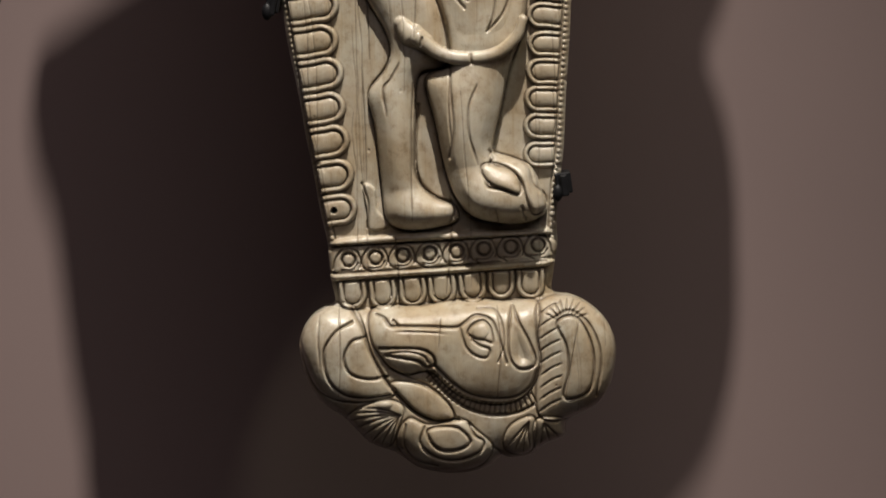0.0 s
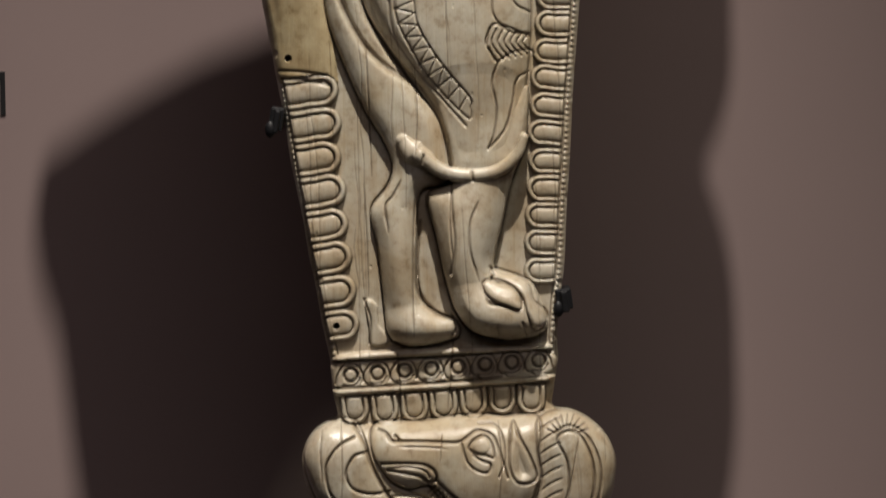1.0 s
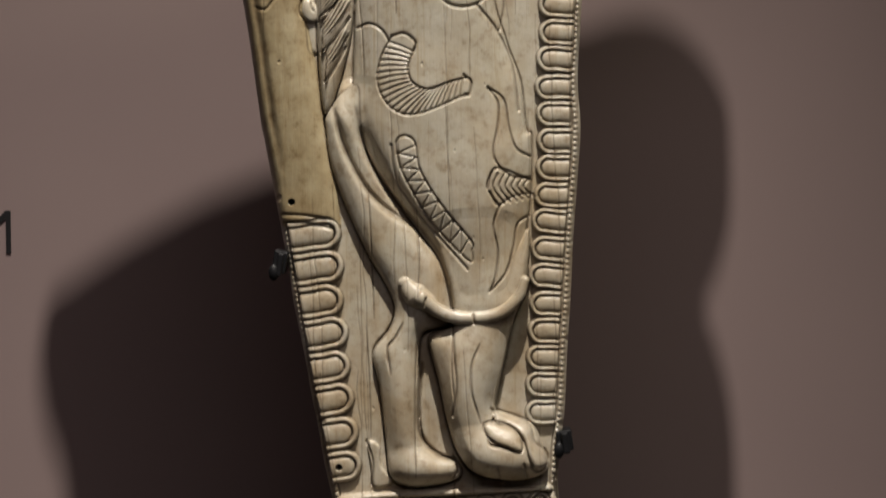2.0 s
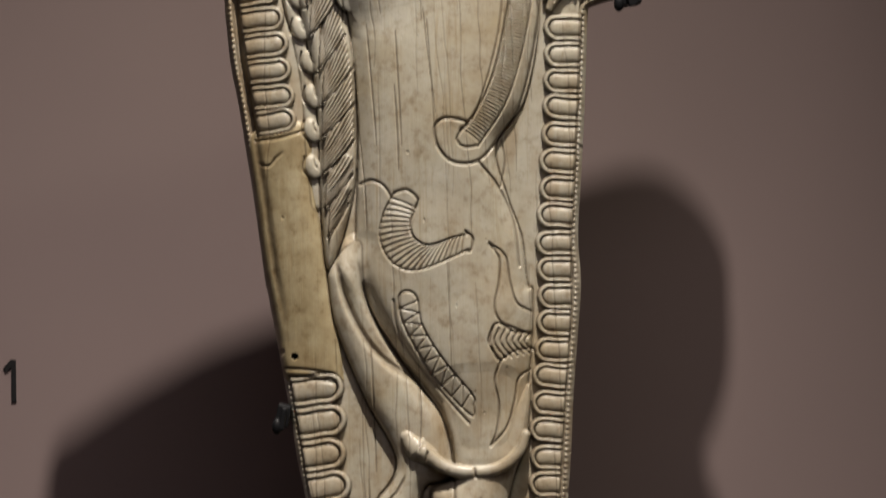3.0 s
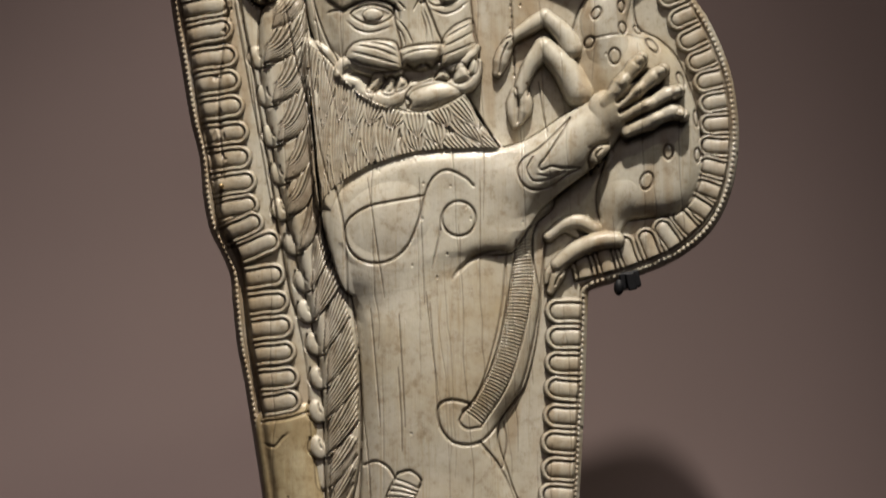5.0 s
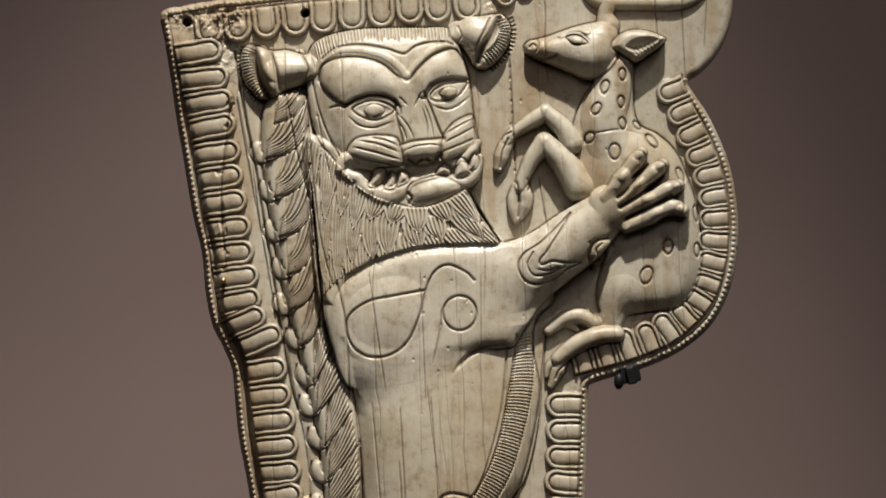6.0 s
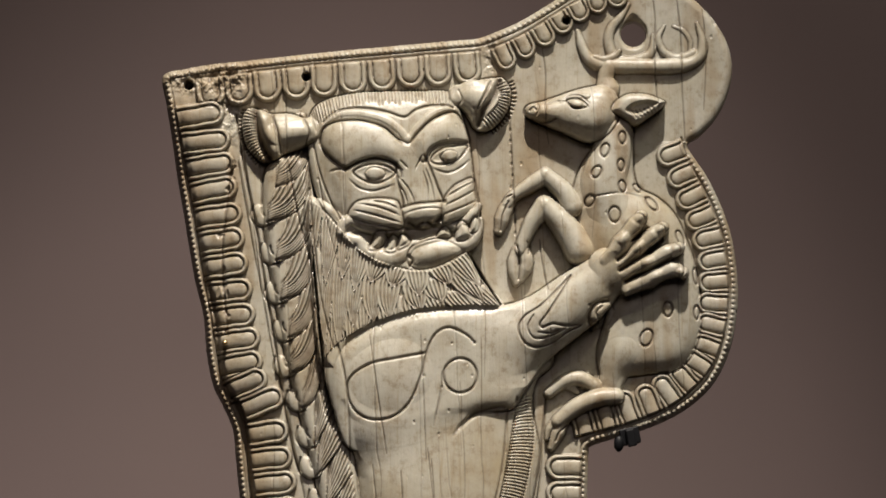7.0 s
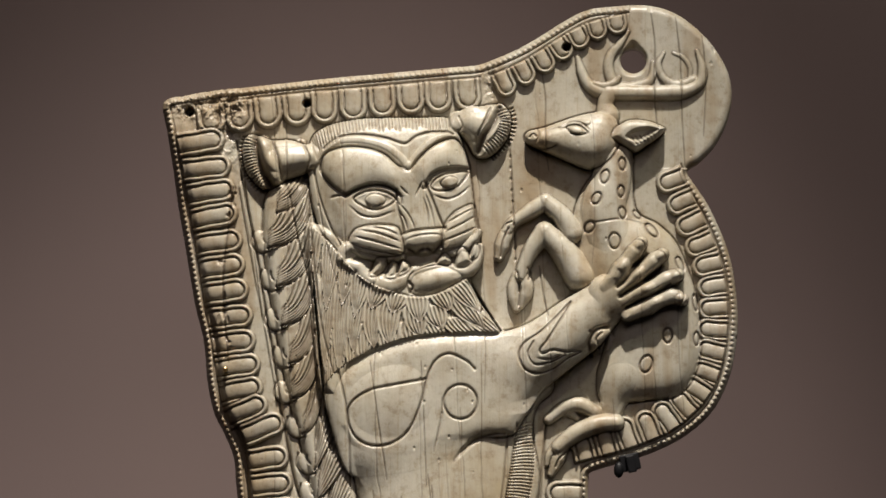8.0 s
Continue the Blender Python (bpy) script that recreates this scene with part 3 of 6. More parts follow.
limb([(24.5, 184.6), (23.3, 181.5), (21.9, 178.4)], [1.4, 1.5, 0.8], 1.0, 0.9, deer)
limb([(22.9, 184.1), (21.4, 182.2), (20.9, 180.3)], [1.0, 0.9, 0.5], 1.0, 0.9, deer)
cut([(25.1, 182.9), (23.5, 181.5), (22.8, 179.8)], 0.2, 0.5, 0.8)
# rings on the coat
for cu, cv, ru, rv, turn in ((36.8, 243.6, 0.75, 1.25, 0), (33.1, 240.9, 0.9, 1.4, -15), (31.3, 236.3, 0.9, 1.3, -30), (36.5, 237.8, 0.7, 1.2, 0), (36.8, 233.3, 0.75, 1.2, 10),
                             (29.9, 230.3, 0.95, 1.2, -30), (35.1, 227.3, 1.2, 1.6, 0), (43.0, 229.7, 0.8, 1.7, 40), (49.0, 222.5, 0.7, 1.6, 20), (41.8, 201.4, 1.25, 1.8, -20),
                             (46.3, 207.4, 1.0, 1.5, 0), (52.3, 214.5, 0.5, 1.7, 5), (52.5, 206.8, 0.6, 1.4, 0), (40.0, 233.1, 0.6, 1.0, 40)):
    ring = [(cu + ru * math.cos(a) * math.cos(radians(turn)) - rv * math.sin(a) * math.sin(radians(turn)), cv + ru * math.cos(a) * math.sin(radians(turn)) + rv * math.sin(a) * math.cos(radians(turn))) for a in np.linspace(0, 2 * math.pi, 12, endpoint=False)]
    cut(ring, 0.24, 0.5, 0.9, closed=True)
cut([(28.8, 229.1), (29.5, 230.7), (32.6, 231.4), (37.1, 231.9), (42.6, 230.7)], 0.24, 0.22, 0.2)

# lion: arm and paw over the deer
swell(SHOULDER, 2.2, 3.6, 3.8, lion)
soften([(-22.5, 188.0), (-18.0, 186.5), (-12.0, 184.5), (-3.0, 186.0), (1.0, 184.0), (0.0, 177.0), (-6.0, 172.5), (-13.0, 171.5), (-18.5, 172.5), (-22.0, 178.0)], 3.0, 9)
limb([(8.1, 196.0), (15.8, 201.4), (23.6, 207.1), (30.7, 213.0), (36.1, 216.3)], [1.0, 4.6, 5.6, 4.8, 4.2], 3.6, 0.8, lion, 3.5)
dome(33.8, 215.7, 4.2, 4.6, 2.6, 40, 5.2, lion, 0.6)
FINGERS = ([(33.3, 217.3), (35.4, 219.9), (37.1, 222.3), (39.0, 224.7), (40.7, 226.8)], [(34.7, 215.9), (37.8, 218.7), (40.4, 220.6), (43.0, 222.8), (45.2, 224.4)],
           [(36.1, 214.2), (39.7, 216.4), (42.5, 217.3), (46.1, 219.2), (48.5, 220.2)], [(37.8, 211.7), (41.2, 213.1), (44.2, 214.5), (47.3, 215.7), (49.4, 215.0)])
for n, path in enumerate(FINGERS):
    limb(path, [1.5, 1.55, 1.95, 1.5, 1.75, 1.3], 6.8 - 0.5 * n, 1.05, lion)
    for k, size in ((2, 1.7), (4, 1.5)):
        dome(path[k][0] - 0.4, path[k][1] - 0.2, size, size * 0.85, 0.55, 40, power=1.2)
    tip, before = np.array(path[4]), np.array(path[3])
    d = (tip - before) / np.hypot(*(tip - before))
    cut([tuple(tip - d * 0.3 + np.array([-d[1], d[0]]) * 1.3), tuple(tip + d * 0.2), tuple(tip - d * 0.3 - np.array([-d[1], d[0]]) * 1.3)], 0.18, 0.4, 0.7)
soften([(30.7, 216.9), (33.8, 219.3), (36.2, 218.8), (37.8, 215.7), (38.3, 211.7), (34.0, 209.8), (30.5, 212.6)], 2.2, 4)
for gap in ([(35.7, 217.6), (37.4, 219.0), (39.8, 222.1), (41.9, 224.3)], [(36.2, 215.5), (39.3, 217.4), (42.4, 219.3), (45.0, 221.9)], [(37.4, 213.1), (40.2, 214.5), (43.5, 216.2), (46.8, 218.1)]):
    cut(gap, 0.42, 1.3, 0.85)
# dew claw and the fold of the wrist
dome(32.5, 206.1, 2.8, 2.2, 1.2, 60)
cut([(30.3, 203.0), (29.6, 205.8), (31.0, 208.4), (33.6, 209.1)], 0.35, 0.8, 0.85)
cut([(32.0, 204.6), (31.2, 206.5), (32.4, 207.9)], 0.22, 0.5, 0.7)
soften([(5.7, 204.9), (15.2, 207.0), (21.8, 203.2), (23.0, 197.8), (17.6, 191.5), (8.1, 192.2)], 2.6, 5)
# arm incisions
cut([(25.8, 214.3), (22.8, 211.2), (19.3, 207.9), (16.1, 205.7), (14.9, 203.1), (16.1, 200.3), (18.7, 199.3), (22.2, 200.3), (25.1, 202.4), (27.9, 203.9), (24.6, 203.8), (22.0, 204.1), (19.9, 203.4), (19.4, 204.3), (21.0, 206.4), (23.6, 210.5), (25.8, 214.3)], 0.24, 0.5, 0.9)
cut([(18.0, 206.0), (16.8, 203.4), (18.2, 201.2), (21.3, 201.5), (24.6, 203.1)], 0.2, 0.4, 0.8)
cut([(18.9, 202.4), (21.5, 202.2), (23.6, 203.1)], 0.18, 0.35, 0.7, fade=True)
# shoulder incisions
soften([(-4.4, 184.1), (-0.8, 186.5), (4.5, 185.9), (5.1, 182.9), (1.0, 179.3), (-4.4, 179.9)], 1.4, 3)
cut([(-4.4, 198.1), (-11.0, 196.9), (-16.3, 195.7), (-20.2, 193.0), (-20.9, 189.4), (-19.2, 185.8), (-15.7, 184.1), (-11.5, 184.7), (-8.0, 187.6), (-5.6, 193.0), (-4.4, 198.1), (-2.6, 201.9), (0.3, 203.4), (3.9, 201.9), (5.7, 200.2)], 0.26, 0.55, 0.9)
ring_u, ring_v = 2.7, 193.3
cut([(ring_u + 3.5 * math.cos(a), ring_v + 3.6 * math.sin(a)) for a in np.linspace(0, 2 * math.pi, 14, endpoint=False)], 0.26, 0.5, 0.9, closed=True)
cut([(-1.1, 194.2), (-1.2, 190.6), (-2.0, 186.5), (-2.8, 182.9)], 0.25, 0.4, 0.6, fade=True)
cut([(1.4, 181.1), (3.2, 183.1), (6.1, 185.5), (10.8, 186.7), (13.7, 186.4)], 0.45, 0.7, 0.6, fade=True)

# ---- lion's head ----
FACE = [(-29.2, 248.1), (-27.7, 250.5), (-24.2, 252.2), (-18.2, 253.3), (-12.3, 253.5), (-5.7, 253.6), (0.3, 253.4), (2.3, 250.2), (3.7, 246.0), (4.7, 241.8), (5.3, 237.0), (5.7, 232.2), (6.5, 229.0), (6.7, 225.7), (5.7, 222.3), (4.0, 219.7), (0.9, 217.9), (-2.6, 216.2), (-6.8, 215.6), (-11.2, 216.5), (-15.3, 217.9), (-18.8, 220.2), (-21.7, 223.3), (-24.1, 226.2), (-26.7, 229.4), (-28.5, 234.2), (-29.4, 240.0), (-29.4, 244.5)]
swell(FACE, 3.2, 8.5, 1.9, lion, line=0.8)
dome(-11.0, 235.0, 17, 19, 1.1, 0, power=1.2)
# the plane of the cheek turns away behind a long crease
cut([(-28.9, 246.8), (-28.2, 241.7), (-27.0, 236.3), (-25.0, 230.9), (-22.4, 226.0)], 0.22, 0.5, 0.7)
cut([(-27.7, 246.1), (-27.0, 240.5), (-25.5, 234.9), (-23.1, 229.4)], 1.6, 0.35, 0.0, fade=True)
# brow: two heavy cushions under a double arch that dips to the nose
BROW_LEFT = [(-26.8, 242.4), (-26.2, 245.0), (-23.9, 246.5), (-20.5, 247.0), (-17.0, 246.7), (-13.6, 245.5), (-10.8, 243.2), (-8.4, 241.5), (-8.4, 238.6), (-9.3, 236.5), (-11.0, 237.9), (-13.1, 238.7), (-15.8, 239.0), (-18.6, 238.2), (-21.5, 237.1), (-23.8, 238.4), (-25.7, 240.3)]
BROW_RIGHT = [(-7.9, 241.6), (-6.0, 244.4), (-3.4, 247.0), (-0.6, 248.4), (1.6, 248.7), (3.3, 246.8), (4.4, 243.9), (4.2, 242.6), (0.9, 242.3), (-1.7, 241.7), (-3.4, 240.5), (-4.6, 238.4), (-5.8, 238.6), (-7.2, 240.1)]
swell(BROW_LEFT, 1.35, 4.0, line=0.5)
swell(BROW_RIGHT, 1.35, 3.8, line=0.5)
ridge([(-27.0, 245.0), (-25.3, 247.4), (-22.3, 248.6), (-18.2, 248.6), (-13.6, 247.4), (-10.3, 245.1), (-8.4, 242.9)], 0.8, 0.3)
ridge([(-8.2, 242.9), (-6.0, 245.8), (-3.4, 248.3), (-0.3, 249.6), (1.6, 249.6)], 0.8, 0.3)
cut([(-26.2, 246.7), (-24.1, 248.6), (-20.8, 249.6), (-17.0, 249.6), (-12.7, 248.8), (-9.1, 247.7), (-6.7, 249.3), (-3.7, 250.2), (-0.3, 250.3), (1.1, 249.9)], 0.26, 0.55, 0.75)
cut([(-26.9, 242.2), (-26.2, 245.3), (-23.9, 246.6), (-20.5, 247.1), (-17.0, 246.8), (-13.4, 245.5), (-10.5, 243.0), (-8.4, 241.7), (-6.3, 244.5), (-3.4, 247.2), (-0.6, 248.7), (1.6, 248.9), (3.3, 246.8)], 0.26, 0.6, 0.75)
# eyes: narrow almonds under the cushions of the brow
EYE_LEFT = [(-19.8, 235.9), (-17.9, 237.3), (-15.3, 237.8), (-12.7, 237.2), (-11.0, 235.9), (-12.4, 234.6), (-14.8, 233.7), (-17.4, 234.2)]
EYE_RIGHT = [(-3.6, 238.6), (-2.3, 240.4), (0.2, 241.4), (4.1, 241.9), (2.8, 239.5), (0.9, 238.2), (-2.0, 237.7)]
for eye, level in ((EYE_LEFT, 5.7), (EYE_RIGHT, 5.4)):
    sink(eye, level, 0.9)
    cut(eye, 0.24, 0.55, 0.9, closed=True)
dome(-15.3, 235.8, 2.3, 1.7, 0.9, 2)
dome(0.4, 239.7, 2.2, 1.7, 0.9, -12)
cut([(-17.4, 235.6), (-16.7, 236.7), (-15.3, 237.1), (-13.6, 236.6), (-13.1, 235.5), (-14.3, 234.6), (-16.2, 234.4)], 0.16, 0.35, 0.6, closed=True)
cut([(-1.5, 239.2), (-0.8, 240.3), (0.6, 240.8), (2.1, 240.3), (1.8, 239.1), (0.4, 238.5), (-0.8, 238.5)], 0.16, 0.35, 0.6, closed=True)
cut([(-21.5, 236.5), (-18.8, 238.2), (-15.3, 239.0), (-12.2, 238.4), (-10.0, 236.5), (-9.6, 235.0)], 0.3, 0.6, 0.8)
cut([(-4.8, 238.6), (-3.4, 241.1), (-0.1, 242.5), (4.3, 242.7)], 0.3, 0.6, 0.8)
cut([(-20.7, 234.5), (-18.4, 232.6), (-15.3, 232.1), (-11.2, 233.4)], 0.24, 0.35, 0.6, fade=True)
cut([(-3.2, 236.8), (-0.1, 236.0), (2.5, 237.0), (4.7, 239.0)], 0.24, 0.35, 0.6, fade=True)
cut([(-24.8, 236.2), (-22.9, 236.7), (-20.7, 236.6)], 0.24, 0.4, 0.7, fade=True)
# nose: a bridge that widens to a broad flat tip, combed with fine lines
limb([(-8.4, 240.7), (-7.2, 236.2), (-6.0, 232.0), (-5.3, 228.4)], [1.7, 2.6, 3.4, 4.2], 4.9, 0.42, lion, 1.0)
soften([(-11.0, 242.1), (-8.4, 243.3), (-5.5, 242.4), (-4.1, 237.8), (-3.6, 233.5), (-6.0, 231.2), (-9.1, 231.6), (-11.0, 236.2)], 2.0, 4)
swell([(-9.5, 228.5), (-6.8, 229.3), (-3.3, 229.6), (-0.8, 229.7), (-0.5, 227.8), (-1.7, 226.2), (-5.3, 225.5), (-8.8, 225.4), (-9.8, 226.9)], 0.8, 2.0)
cut([(-10.8, 237.8), (-10.6, 234.5), (-9.5, 230.4), (-9.3, 228.8)], 0.28, 0.6, 0.85)
cut([(-4.8, 239.5), (-3.4, 236.2), (-1.8, 232.1), (-0.6, 229.7)], 0.28, 0.6, 0.85)
for line_points in ([(-10.5, 235.2), (-8.4, 232.8), (-6.9, 229.7)], [(-10.5, 233.8), (-9.1, 231.6), (-8.4, 229.3)], [(-4.6, 236.9), (-3.4, 233.3), (-2.7, 230.0)],
                    [(-5.1, 236.2), (-4.2, 232.8), (-4.1, 230.0)], [(-5.4, 239.5), (-6.8, 236.6)], [(-10.0, 238.5), (-8.4, 236.9)]):
    cut(line_points, 0.18, 0.4, 0.65, fade=True)
cut([(-9.7, 228.5), (-6.8, 229.3), (-3.3, 229.7), (-0.5, 230.0)], 0.24, 0.55, 0.8)
cut([(-9.3, 227.1), (-6.5, 228.1), (-2.9, 228.5), (-0.8, 228.1)], 0.2, 0.3, 0.4, fade=True)
# whisker pads
PAD_LEFT = [(-20.9, 226.9), (-19.5, 229.4), (-16.9, 230.3), (-12.9, 230.4), (-10.6, 229.8), (-9.8, 227.8), (-9.4, 224.7), (-12.1, 223.9), (-15.9, 224.2), (-19.5, 225.0)]
PAD_RIGHT = [(-0.8, 230.1), (0.9, 232.7), (3.3, 234.3), (5.4, 234.9), (6.0, 232.1), (6.4, 229.3), (4.0, 227.0), (0.9, 225.3), (-0.8, 225.1), (-1.2, 227.4)]
swell(PAD_LEFT, 1.3, 2.8, line=0.6)
swell(PAD_RIGHT, 1.3, 2.8, line=0.6)
for line_points in ([(-18.8, 229.4), (-14.5, 228.6), (-10.0, 226.9)], [(-19.7, 228.0), (-15.2, 226.9), (-9.7, 225.3)], [(-20.2, 226.5), (-16.9, 225.3), (-12.1, 224.4), (-9.5, 224.0)], [(-16.9, 230.1), (-13.1, 229.5), (-10.3, 228.3)],
                    [(-0.4, 230.8), (2.7, 232.7), (5.4, 234.2)], [(-0.5, 229.0), (3.0, 230.8), (6.0, 232.7)], [(-0.8, 227.1), (3.0, 228.7), (6.4, 230.4)], [(-0.5, 225.4), (2.7, 226.2), (6.0, 228.9)], [(0.4, 232.2), (2.6, 233.6), (4.9, 234.7)]):
    cut(line_points, 0.2, 0.5, 0.7, fade=True)
# open mouth, lips folded back from the teeth
sink([(-20.2, 223.4), (-18.1, 224.4), (-14.8, 223.7), (-11.0, 223.2), (-9.1, 224.8), (-5.3, 224.8), (-1.0, 225.4), (1.6, 225.1), (4.0, 226.6), (6.4, 227.5), (6.4, 224.7), (5.2, 222.7), (2.8, 221.6), (-1.9, 222.4), (-6.0, 221.3), (-9.1, 219.6), (-11.9, 218.9), (-15.2, 220.1), (-17.2, 221.3), (-19.1, 222.0)], 3.9, 0.8)
limb([(-22.4, 223.4), (-21.9, 225.1), (-20.2, 226.0), (-18.1, 224.8), (-15.2, 223.8), (-12.2, 223.5), (-9.3, 223.8)], [1.0, 1.2, 1.1, 0.9, 0.8, 0.7, 0.6], 4.6, 0.9, lion)
limb([(-0.8, 224.8), (1.9, 224.8), (4.0, 226.2), (6.0, 228.2), (6.6, 229.3)], [0.6, 0.8, 0.9, 0.9, 0.6], 4.4, 0.9, lion)
limb([(-22.1, 222.9), (-20.2, 222.0), (-18.6, 221.5), (-17.6, 219.9), (-15.7, 218.9)], [0.9, 1.3, 1.3, 1.3, 1.5], 4.2, 0.9, lion)
limb([(-16.9, 219.4), (-14.3, 218.2), (-11.4, 218.2), (-9.1, 219.4), (-7.2, 220.7), (-5.3, 221.5)], [1.2, 2.2, 2.4, 2.2, 1.6, 1.0], 3.9, 0.75, lion)
swell([(-8.3, 218.4), (-7.4, 220.3), (-4.8, 221.5), (-1.5, 222.1), (1.6, 221.4), (3.5, 220.5), (2.6, 218.8), (-0.0, 217.3), (-3.1, 216.2), (-6.4, 215.9), (-8.1, 216.8)], 2.3, 3.0, 3.6, lion, line=0.6)
limb([(0.9, 221.6), (3.5, 220.8), (5.4, 222.0), (6.4, 224.2), (6.8, 226.1)], [1.0, 1.3, 1.3, 1.2, 0.8], 3.9, 0.9, lion)
cut([(-8.1, 218.4), (-7.4, 217.5), (-7.9, 216.3)], 0.3, 0.55, 0.8)
for tooth in ([(-16.4, 219.8), (-15.7, 221.9), (-14.9, 223.4), (-13.1, 223.4), (-12.9, 221.9), (-14.5, 220.0)], [(-13.1, 219.6), (-12.4, 221.5), (-11.7, 222.9), (-10.5, 222.2), (-10.7, 219.8), (-11.9, 219.1)], [(-10.5, 219.8), (-10.3, 221.9), (-9.5, 223.1), (-8.1, 222.2), (-8.3, 220.8)],
              [(-2.2, 222.5), (-1.5, 223.9), (-0.5, 224.6), (0.7, 223.5), (0.4, 222.3)], [(1.6, 222.0), (1.9, 224.2), (2.8, 225.8), (4.5, 224.7), (5.2, 223.0), (3.5, 221.8)], [(4.7, 223.5), (4.9, 225.6), (5.9, 226.8), (6.6, 225.4), (6.1, 223.7)]):
    swell(tooth, 1.9, 1.6, 3.6, lion, line=0.7)
cut([(-8.1, 225.4), (-6.7, 224.7), (-5.3, 225.4)], 0.5, 0.9, 0.9)
cut([(-4.3, 225.5), (-2.9, 224.9), (-1.6, 226.2)], 0.5, 0.9, 0.9)
# ears: a round stalk that opens in a cup with a hatched rim
EAR_LEFT = [(-41.3, 250.0), (-39.4, 249.5), (-37.0, 248.7), (-33.5, 248.8), (-30.1, 247.6), (-28.7, 245.7), (-28.7, 242.8), (-30.8, 241.4), (-34.1, 240.2), (-36.0, 239.0), (-38.4, 238.3), (-40.3, 239.2), (-42.3, 241.6), (-43.2, 244.2), (-43.5, 247.1), (-42.8, 249.3)]
swell(EAR_LEFT, 2.6, 2.4, 1.4, lion, line=0.9)
limb([(-29.1, 245.1), (-32.5, 244.6), (-35.6, 244.2)], [2.8, 3.2, 3.2], 2.2, 0.95, lion, 0.5)
ridge([(-39.1, 248.7), (-38.2, 245.1), (-36.7, 241.8), (-36.0, 239.6)], 1.3, 0.9)
cut([(-40.6, 249.4), (-40.2, 245.6), (-39.1, 242.0), (-37.6, 239.1)], 0.75, 2.4, 0.95)
cut([(-37.0, 248.2), (-35.8, 244.4), (-35.2, 240.3)], 0.3, 0.8, 0.9)
cut([(-30.3, 247.3), (-29.2, 244.6), (-29.9, 241.8)], 0.25, 0.5, 0.75)
def hatched_rim(points, count, half):
    """The rim of an ear, cut across by short strokes."""
    rim_path = spline(points)
    for k in range(count):
        (u, v), d = at(rim_path, (k + 0.5) / count)
        cut([(u - d[1] * half, v + d[0] * half), (u + d[1] * half, v - d[0] * half)], 0.2, 0.65, 0.85)


hatched_rim([(-41.9, 249.5), (-42.5, 246.9), (-41.9, 243.5), (-40.7, 240.9), (-39.1, 239.0)], 17, 1.6)
EAR_RIGHT = [(0.6, 253.4), (2.7, 254.9), (6.2, 255.9), (10.2, 256.5), (11.8, 256.3), (13.3, 253.9), (13.0, 250.6), (11.6, 247.9), (9.5, 245.8), (7.1, 245.0), (5.4, 246.0), (4.0, 248.4), (1.8, 251.0)]
swell(EAR_RIGHT, 2.4, 2.6, 1.6, lion, line=0.9)
limb([(2.3, 252.6), (5.2, 252.4), (7.1, 251.6)], [2.4, 3.5, 4.2], 2.2, 0.75, lion, 0.5)
cut([(10.9, 255.5), (9.7, 252.4), (7.5, 249.3), (6.5, 246.4)], 0.75, 2.0, 0.95)
cut([(9.0, 255.5), (7.8, 252.6), (6.3, 249.7)], 0.26, 0.6, 0.8)
cut([(2.3, 253.6), (3.0, 251.6), (2.3, 250.4)], 0.2, 0.35, 0.5)
hatched_rim([(12.0, 255.6), (12.7, 252.9), (12.0, 249.8), (10.4, 247.7), (8.3, 245.8)], 16, 1.7)

# ---- hair ----
SKIN, CLEAN = HEIGHT.copy(), PATINA_AND_SHADE.copy()
IN_FRONT = np.zeros(GU.shape, bool)
for shape in (FACE, EAR_LEFT, EAR_RIGHT, SHOULDER):
    w, d = depth_in(shape, 1.0)
    IN_FRONT[w] |= d > -0.15


# ruff under the chin: rows of combed locks that overlap like shingles
CHIN_LINE = spline([(-29.7, 230.8), (-23.3, 225.6), (-18.1, 220.1), (-11.0, 216.4), (-2.6, 216.2), (3.8, 220.1)])
SHOULDER_LINE = spline([(-25.6, 191.8), (-22.3, 197.5), (-17.8, 202.3), (-10.7, 205.0), (-0.0, 206.9), (11.8, 207.3)])


def ruff_place(f, g):
    """A place on the ruff: f along the chin, g from the chin down to the shoulder; strands bow a little as they fall."""
    a, b = at(CHIN_LINE, min(max(f, 0.0), 0.999))[0], at(SHOULDER_LINE, min(max(f - 0.035 * math.sin(math.pi * g), 0.0), 0.999))[0]
    return tuple(a + (b - a) * g)


